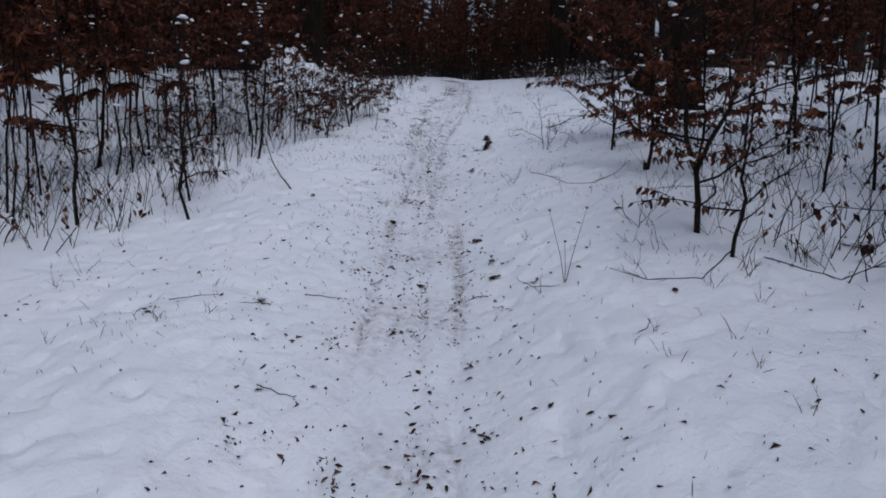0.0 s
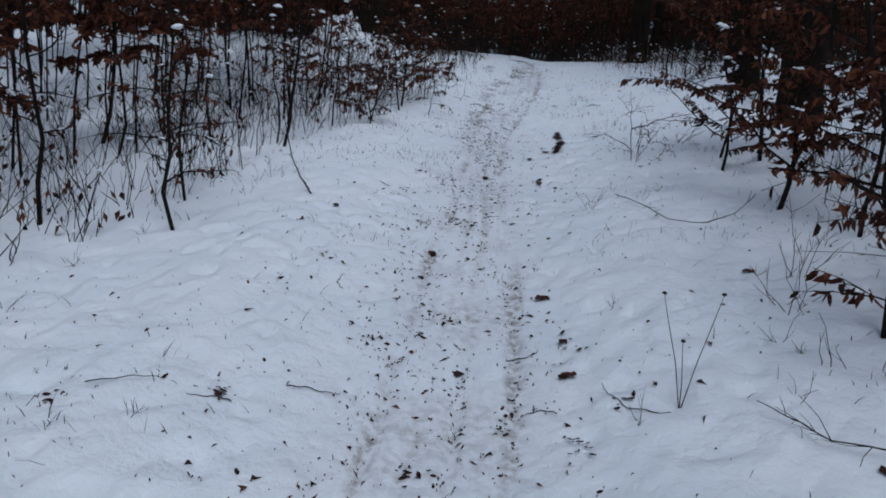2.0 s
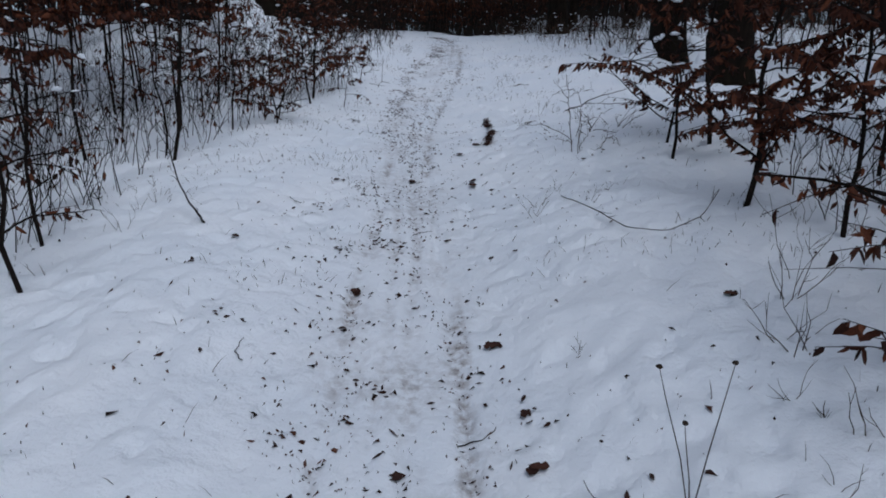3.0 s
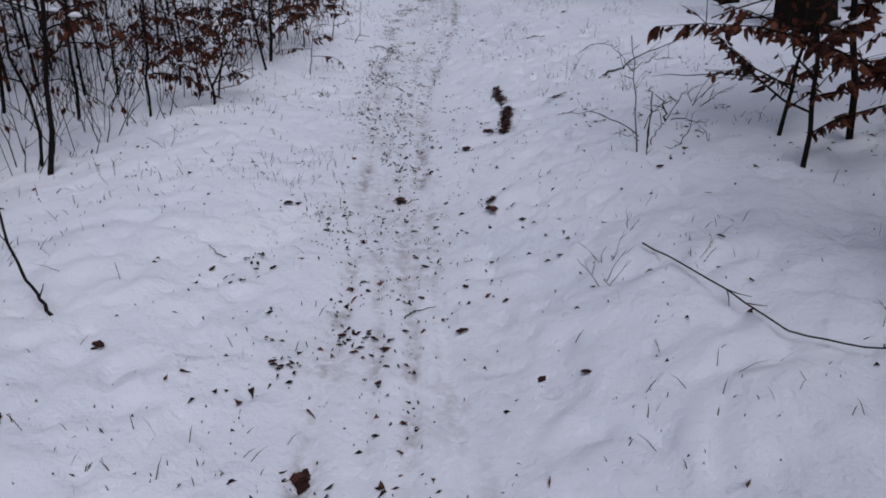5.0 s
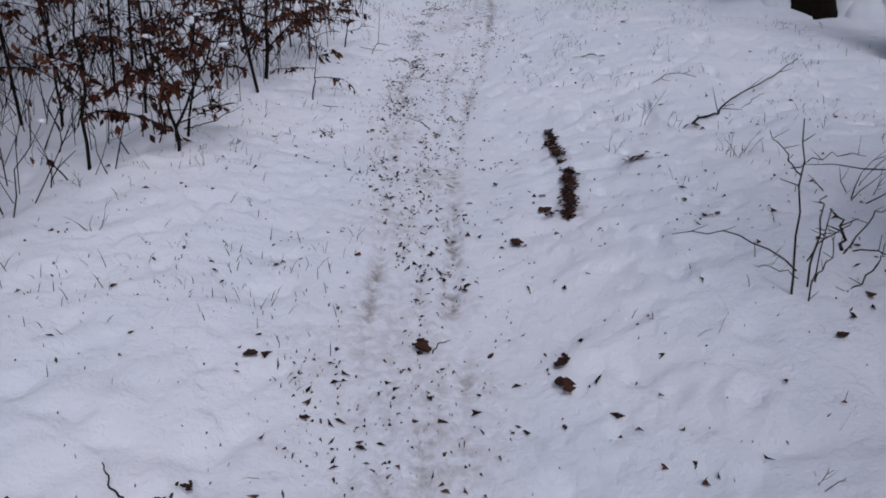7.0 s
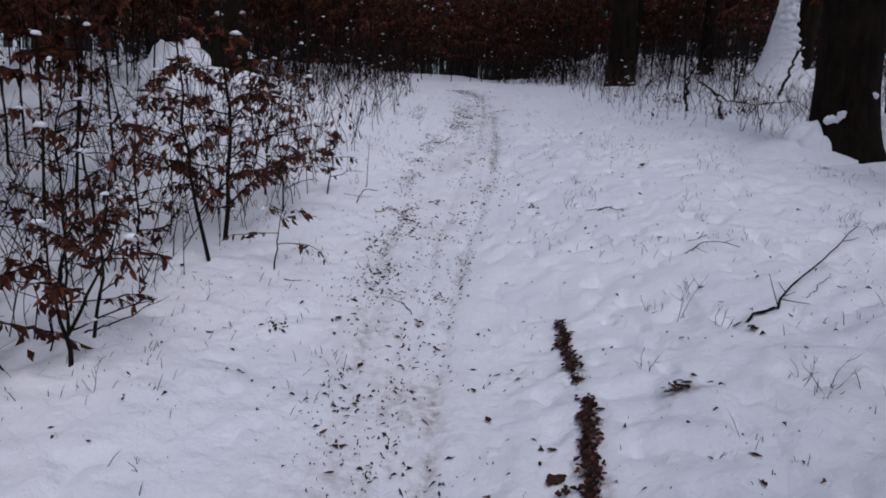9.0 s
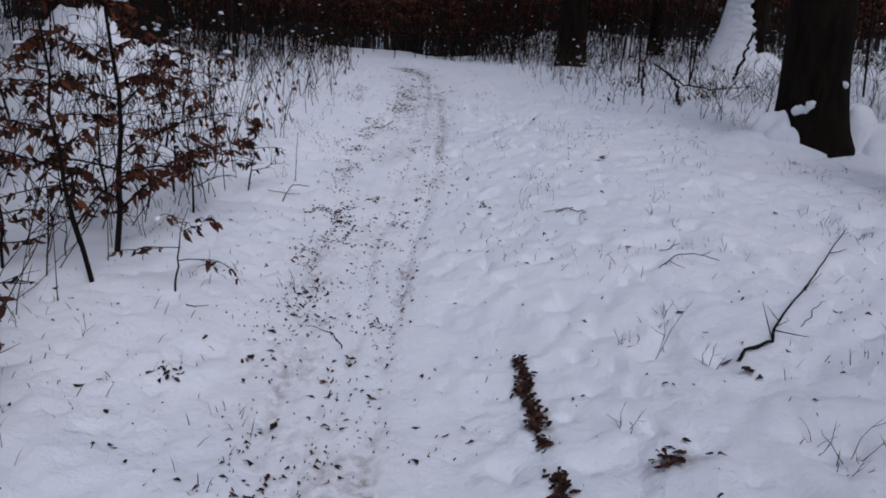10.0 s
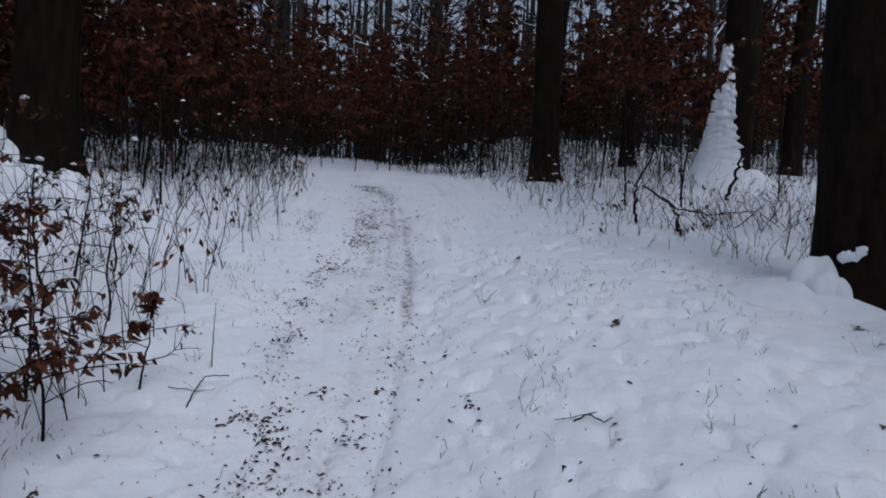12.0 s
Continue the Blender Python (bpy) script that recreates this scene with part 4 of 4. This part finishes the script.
fallen_branch(((2.35, 3.2), (2.05, 2.75), (1.85, 2.45), (1.95, 2.2)), 0.0032, 0.002, (0.02, 0.22, 0.18, 0.02), "thin arching bramble shoot over snow", 6, 7, "bramble")
fallen_branch(((2.5, 3.4), (2.3, 3.25), (1.92, 3.23), (1.84, 3.58)), 0.0032, 0.002, (0.02, 0.25, 0.3, 0.02), "thin arching bramble shoot over snow", 6, 8, "bramble")
fallen_branch(((3.20, 14.9), (3.45, 14.5), (3.7, 14.3), (4.2, 14.2)), 0.012, 0.005, (0.25, 0.05, 0.06, 0.12), "dark bent branch lying in snowy weeds", 9, 9)
fallen_branch(((4.51, 15.32), (4.56, 15.3), (4.64, 15.3), (4.76, 15.28)), 0.024, 0.012, (0.0, 0.22, 0.5, 0.80), "dark bare stem leaning before a snowy trunk", 2, 10, "bare_stem")
fallen_branch(((3.03, 13.65), (3.02, 13.66), (2.97, 13.68), (2.88, 13.72)), 0.018, 0.009, (0.0, 0.12, 0.25, 0.31), "dark crooked stem in snowy weeds", 1, 11, "bare_stem")
fallen_branch(((2.80, 14.10), (2.76, 14.1), (2.78, 14.12), (3.02, 14.2)), 0.018, 0.008, (0.0, 0.22, 0.42, 0.78), "dark crooked stem in snowy weeds", 3, 12, "bare_stem")
fallen_branch(((-0.83, 10.90), (-0.83, 11.03), (-0.80, 11.13), (-0.70, 11.21)), 0.0042, 0.003, (0.0, 0.03, 0.05, 0.04), "thin curved twig arching out of snow", 0, 13)
fallen_branch(((1.33, 9.65), (1.43, 9.68), (1.52, 9.65), (1.62, 9.60)), 0.0030, 0.0022, (0.0, 0.03, 0.05, 0.03), "thin curved twig arching out of snow", 2, 14)
fallen_branch(((-1.63, 8.53), (-1.57, 8.60), (-1.52, 8.73), (-1.46, 8.83)), 0.0045, 0.002, (0.08, 0.10, 0.11, 0.12), "low bent side limb of a young beech above snow", 2, 15, "bare_stem")
fallen_branch(((-0.81, 11.30), (-0.81, 11.30), (-0.805, 11.30), (-0.80, 11.30)), 0.0035, 0.0016, (0.0, 0.12, 0.24, 0.36), "single thin bare stem standing in snow", 0, 16, "bare_stem")
fallen_branch(((0.99, 10.56), (1.06, 10.57), (1.11, 10.49), (1.17, 10.54)), 0.004, 0.0025, (0.0, 0.02, 0.015, 0.01), "thin crooked dark twig lying on snow", 0, 17)

# the tall dry stalk with two seed heads
rng = np.random.default_rng(5)
stalk_plant = thing("seed_stalk", (0.675, 3.55, z_at(0.675, 3.55)), "tall dry stalk with small dark seed heads in snow", "weed")
for dx, dy, h in ((-0.09, 0.10, 0.40), (0.12, 0.09, 0.42), (0.01, 0.12, 0.22)):
    b = Buf()
    tube(b, [(0, 0, -0.02), (dx * 0.35, dy * 0.3, h * 0.4), (dx * 0.8, dy * 0.8, h * 0.8), (dx, dy, h)], [0.0022, 0.0019, 0.0015, 0.0012], 5)
    st = part("stalk", b, MAT_STALK, stalk_plant)
    b = Buf()
    blob(b, (dx, dy, h), 0.010, 0.010, 0.010, rng, 8)
    part("seed_head", b, MAT_SOIL, st, "small dark seed head")


# ---------------------------------------------------------------- litter on the snow
def slope_pose(x, y, rz, lift=0.0):
    """Lying on the hillside at that place."""
    e = 0.06
    nx = -(float(ground_z(x + e, y)) - float(ground_z(x - e, y))) / (2 * e)
    ny = -(float(ground_z(x, y + e)) - float(ground_z(x, y - e))) / (2 * e)
    up = Vector((nx, ny, 1)).normalized()
    return Matrix.Translation((x, y, z_at(x, y) + lift)) @ Vector((0, 0, 1)).rotation_difference(up).to_matrix().to_4x4() @ pose(0, 0, 0, 0, 0, rz)


def flat_leaf(buf, x, y, size, turn, rng, lift=0.006, width=0.55):
    """A withered leaf lying on its back, edges curled up."""
    n = 9
    v = []
    ca, sa = math.cos(turn), math.sin(turn)
    c1, c2 = 0.5 * rng.random(), 0.35 * rng.random()
    for s in (-1, 0, 1):
        for i in range(n):
            u = i / (n - 1)
            w = width * 0.5 * math.sin(math.pi * u ** 0.8) ** 0.8 * s * (0.6 + 0.65 * rng.random())
            px, py = (u - 0.5) * size, w * size
            pz = c1 * abs(w) * size * 1.2 + c2 * (u - 0.5) ** 2 * size + lift
            v.append((x + px * ca - py * sa, y + px * sa + py * ca, pz))
    i = np.arange(n - 1)
    buf.add(v, None, np.concatenate([np.stack([o + i, o + i + 1, o + n + i + 1, o + n + i], -1) for o in (0, n)]))


rng = np.random.default_rng(21)
LEAF_MESH, SMALL_MESH, CLUMP_MESH = [], [], []
for i in range(8):
    b = Buf()
    flat_leaf(b, 0, 0, 0.028 + 0.003 * i, 0, rng, 0.006, 0.42 + 0.05 * (i % 4))
    LEAF_MESH.append(b.mesh("fallen_leaf", MAT_LITTER))
    b = Buf()
    flat_leaf(b, 0, 0, 0.024 + 0.002 * i, 0, rng, 0.004, 0.5)
    SMALL_MESH.append(b.mesh("fallen_leaf", MAT_LITTER))
    b = Buf()
    flat_leaf(b, 0, 0, 0.014 + 0.003 * i, 0, rng, 0.004, 0.5)
    CLUMP_MESH.append(b.mesh("scrap", MAT_LITTER))

LARGE_LEAVES = ((0.38, 2.01), (-0.2, 2.2), (0.56, 2.31), (0.43, 2.42), (-0.79, 2.61), (-0.11, 2.61), (-0.12, 2.89), (1.15, 3.13), (-0.15, 3.8), (0.62, 3.7), (0.29, 3.83), (0.25, 4.59), (1.25, 4.61),
                (0.41, 5.43), (0.28, 5.49), (0.04, 5.81), (1.03, 5.67), (-0.17, 5.83), (0.22, 5.96), (0.07, 6.09), (1.03, 5.93), (-0.98, 6.17), (1.05, 6.67), (-0.21, 6.96), (-1.02, 7.25), (-0.06, 7.3),
                (0.17, 7.66), (0.93, 7.74), (0.36, 7.86), (0.34, 8.05), (0.12, 8.28), (-0.45, 8.69), (0.66, 8.72), (-0.62, 8.94), (-0.52, 9.7), (1.24, 9.88), (-0.15, 10.48), (2.91, 10.97), (2.99, 11.21), (1.3, 13.03))
SMALL_LEAVES = ((0.69, 1.89), (-0.15, 2.13), (0.31, 2.39), (-0.89, 2.62), (-0.57, 2.67), (-0.06, 2.69), (-0.8, 3.1), (-1.26, 3.49), (-0.59, 3.65), (-0.43, 3.66), (-0.95, 3.7), (0.16, 4.21), (-1, 4.45), (-0.4, 4.45),
                (-0.4, 4.68), (-0.47, 4.78), (-0.23, 5.62), (-1.22, 5.64), (0.97, 5.79), (-0.11, 6.04), (0.2, 6.28), (-0.56, 6.59), (0.26, 6.84), (0.02, 6.91), (-0.79, 6.93), (-1.23, 7.43), (0.29, 7.99),
                (-0.26, 8.12), (-1.04, 8.69), (-0.21, 9.13), (-0.85, 9.21), (1.27, 9.22), (-0.33, 9.4), (0.28, 9.66), (0.86, 10.18), (0.4, 10.21), (1.9, 10.28), (1.15, 10.46), (0.58, 10.73), (1.36, 10.8), (0.1, 11.36), (-0.66, 11.4), (1.51, 11.44), (0.45, 11.78))
LOW_CLUMPS = ((-0.04, 2.09), (-0.8, 2.23), (0.15, 2.38), (-0.12, 2.46), (0.14, 2.89), (-0.2, 3.24), (-0.27, 3.25), (-1.58, 3.3), (-1.02, 3.45), (0.31, 3.42), (-0.13, 3.49), (0.05, 3.55), (0.06, 3.64), (0.45, 3.61),
              (0.3, 4.09), (-0.64, 4.22), (-0.27, 4.34), (-1, 4.71), (-0.47, 5.17), (-1.33, 5.27), (-0.59, 5.6), (-0.36, 5.77), (-0.85, 6.09), (-0.81, 6.27), (-0.31, 6.45), (-0.16, 7.43), (-0.25, 7.48), (-0.32, 7.6))
HIGH_CLUMPS = ((0.96, 7.56), (-0.31, 7.93), (-0.41, 8.35), (0.87, 8.33), (-0.9, 8.94), (-0.65, 9.1), (-0.36, 10.63), (-0.42, 10.72), (-0.05, 10.72), (-0.41, 10.83), (0.57, 10.85), (-0.05, 10.86), (0.55, 10.93), (-0.37, 10.98),
               (0.13, 11.13), (-0.2, 11.16), (-0.53, 11.75), (-0.46, 11.84), (-0.52, 12.07), (-0.55, 12.33), (-0.46, 12.4), (-0.07, 13.66), (0.2, 15.82), (1.56, 7.5), (1.64, 7.36))
BIG_LEAVES = ((-0.79, 6.83), (-0.22, 6.95), (0.17, 7.64), (0.25, 6.81), (0.24, 6.71), (-1.21, 5.65), (-0.44, 5.17), (-0.22, 6.97), (-0.16, 3.90), (0.29, 3.84), (0.29, 4.10), (1.25, 4.60), (0.23, 4.60), (-0.44, 5.14), (1.54, 11.46), (1.30, 13.03), (2.97, 11.21), (0.35, 7.91))
BROWN_MESH = []
for i in range(5):
    b = Buf()
    for k in range(1 + i % 3):
        flat_leaf(b, 0.012 * k, -0.010 * k, 0.052 + 0.005 * i, 1.9 * k, rng, 0.008 + 0.006 * k, 0.6)
    BROWN_MESH.append(b.mesh("fallen_leaf", MAT_LITTER))
for i, (x, y) in enumerate(BIG_LEAVES):
    ob = new("fallen_leaf", BROWN_MESH[i % 5])
    ob.matrix_world = slope_pose(x, y, rng.uniform(0, 360))
    tagged(ob, "large curled red-brown fallen leaf lying on snow", "leaf", "fallen leaves")
for spots, meshes, name, lab, cat, grp in (
        (LARGE_LEAVES, LEAF_MESH, "fallen_leaf", "curled brown fallen leaf lying on snow", "leaf", "fallen leaves"),
        (SMALL_LEAVES, SMALL_MESH, "fallen_leaf", "small dark fallen leaf lying on snow", "leaf", "fallen leaves")):
    for i, (x, y) in enumerate(spots):
        ob = new(name, meshes[i % 8])
        ob.matrix_world = slope_pose(x, y, rng.uniform(0, 360))
        tagged(ob, lab, cat, grp)

for x, y in LOW_CLUMPS + HIGH_CLUMPS:
    t = new("leaf_clump")
    t.matrix_world = slope_pose(x, y, rng.uniform(0, 360))
    tagged(t, "small clump of dark leaf scraps on trodden snow", "leaf clump", "clumps of leaf scraps")
    for _ in range(int(rng.integers(6, 14))):
        ob = new("scrap", CLUMP_MESH[int(rng.integers(0, 8))])
        ob.parent = t
        ob.matrix_local = pose(rng.normal() * 0.042, rng.normal() * 0.028, 0.003 * rng.random(), rng.uniform(-18, 18), rng.uniform(-18, 18), rng.uniform(0, 360))

# heaps of dark leaves where the snow has been scraped away
TRENCH = [(0.51 + 0.012 * math.sin(k * 2.1), 9.02 - 0.085 * k, 0.019 + 0.006 * (k % 3), 0.05, 20) for k in range(7)] + [(0.515 - 0.014 * k, 8.29 - 0.08 * k, 0.025 + 0.008 * (k % 2), 0.05, 26) for k in range(7)]
for i, (x, y, rx, ry, count) in enumerate(TRENCH + [(2.26, 3.46, 0.07, 0.035, 26), (1.32, 8.71, 0.02, 0.015, 4), (0.87, 8.28, 0.05, 0.03, 13), (0.36, 7.83, 0.02, 0.015, 4)]):
    b = Buf()
    for _ in range(count * 2):
        flat_leaf(b, rng.normal() * rx * 0.65, rng.normal() * ry * 0.65, 0.014 + 0.026 * rng.random(), rng.random() * 6.3, rng, 0.004 + 0.016 * rng.random(), 0.55)
    ob = new("leaf_heap", b.mesh("leaf_heap", MAT_LITTER))
    ob.matrix_world = slope_pose(x, y, 0)
    tagged(ob, "dark heap of wet fallen leaves bared in snow", "leaf heap", "heaps of wet leaves", "stuff")

# fallen twigs
for i, (x, y, ln, a) in enumerate(((-0.85, 4.51, 0.16, 110), (-0.7, 3.57, 0.20, 25), (0.12, 4.06, 0.16, 30), (0.18, 3.62, 0.14, 175), (-1.05, 3.42, 0.16, 170), (-1.38, 3.42, 0.26, 5), (0.52, 3.62, 0.3, 140), (-1, 6.3, 0.14, 150), (-0.85, 11.07, 0.22, 30),
                                  (-0.34, 9.33, 0.24, 140), (1.49, 9.94, 0.28, 15), (1.01, 10.6, 0.20, 160), (-0.15, 6.98, 0.13, 50), (-0.12, 5.95, 0.14, 45), (-0.72, 2.62, 0.18, 5), (0.9, 2.83, 0.16, 50), (-0.97, 9.49, 0.1, 0), (1.8, 9.08, 0.22, 20))):
    b = Buf()
    c, s2 = math.cos(radians(a)), math.sin(radians(a))
    k = 12
    pts = [(ln * (u - 0.5), 0.13 * ln * math.sin(u * 4 + i) + 0.03 * ln * math.sin(u * 17 + i), 0.006) for u in np.linspace(0, 1, k)]
    tube(b, pts, np.linspace(0.0028, 0.0014, k), 5, True)
    ob = new("twig", b.mesh("twig", MAT_TWIG))
    ob.matrix_world = slope_pose(x, y, a)
    tagged(ob, "thin dark fallen twig lying on snow", "twig", "fallen twigs")

# scraps of leaf, bark and soil trodden into the track
rng = np.random.default_rng(23)
b = Buf()
count = 0
while count < 7000:
    y = 1.6 + 15.5 * rng.random() ** 1.15
    pick = rng.random()
    if pick > 0.45 and y > 9.5 and rng.random() < 0.5:
        pick = 0.3
    if pick < 0.16:
        x0, w, _, sd = RUTS[(0, 2, 3, 5, 5, 3)[int(rng.integers(0, 6))]]
        x = x0 + float(track_shift(y, x0)) + 0.04 * float(value_noise(0.0, y, 0.9, sd)) + rng.normal() * w * 1.5
        keep = 1.3 * float(value_noise(sd, y, 1.1, 40)) + 0.35
    elif pick < 0.62:
        x = (float(track_shift(y, -0.44)) + rng.normal() * (0.16 if y < 9.5 else 0.10) - 0.44, float(track_shift(y, 0.0)) + rng.normal() * 0.19 - 0.06, float(track_shift(y)) + rng.normal() * 0.6 - 0.22)[0 if y > 9.5 and rng.random() < 0.45 else int(rng.integers(0, 3))]
        keep = 0.22 + 0.35 * float(value_noise(x * 1.5, y, 1.3, 31)) + 0.95 * float(value_noise(x, y, 6.5, 32))
    else:
        x = rng.uniform(-2.4, 3.2)
        keep = 0.25 + 0.6 * float(value_noise(x, y, 1.6, 33))
    if rng.random() > keep:
        continue
    size = 0.0035 + (0.011 if pick < 0.16 else 0.018) * rng.random() ** 2.8
    turn = rng.random() * 6.3
    k = 4 if rng.random() < 0.5 else 5
    ang = turn + np.arange(k) * 6.283 / k + rng.normal(size=k) * 0.35
    rr = size * (0.5 + 0.6 * rng.random(k)) * np.where(np.arange(k) % 2, 0.30, 1.25)
    px, py = x + rr * np.cos(ang), y + rr * np.sin(ang)
    pz = ground_z(px, py) + 0.004 + 0.006 * rng.random(k)
    top = (x, y, z_at(x, y) + 0.008 + 0.01 * rng.random())
    j = np.arange(k)
    b.add(np.concatenate([np.stack([px, py, pz], -1), [top]]), np.stack([j, (j + 1) % k, np.full(k, k)], -1))
    count += 1

# tips of dead grass that show through
g = Buf()
count = 0
while count < 3600:
    y = rng.uniform(1.8, 15)
    x = rng.uniform(left_edge(y) - 0.3, -0.5) if rng.random() < 0.4 else rng.uniform(0.35, 3.6)
    if rng.random() > 0.04 + 1.1 * max(0.0, float(value_noise(x, y, 2.6, 35)) - 0.1) ** 1.4:
        continue
    a, h = rng.uniform(0, 6.3), 0.010 + 0.060 * rng.random() ** 2.2
    z = z_at(x, y)
    dx, dy = math.cos(a) * 0.0016, math.sin(a) * 0.0016
    lx, ly = rng.normal() * h * 0.6, rng.normal() * h * 0.6
    g.add([(x - dx, y - dy, z - 0.005), (x + dx, y + dy, z - 0.005), (x + lx * 0.5 + dx, y + ly * 0.5 + dy, z + h * 0.6), (x + lx * 0.5 - dx, y + ly * 0.5 - dy, z + h * 0.6), (x + lx, y + ly, z + h)], [(3, 2, 4)], [(0, 1, 2, 3)])
    count += 1
tagged(new("grass", g.mesh("grass", MAT_STALK, False)), "tips of dead grass poking through snow", "grass", kind="stuff")
tagged(new("leaf_scraps", b.mesh("leaf_scraps", MAT_LITTER, False)), "dark scraps of leaf and bark trodden into snow", "litter", kind="stuff")
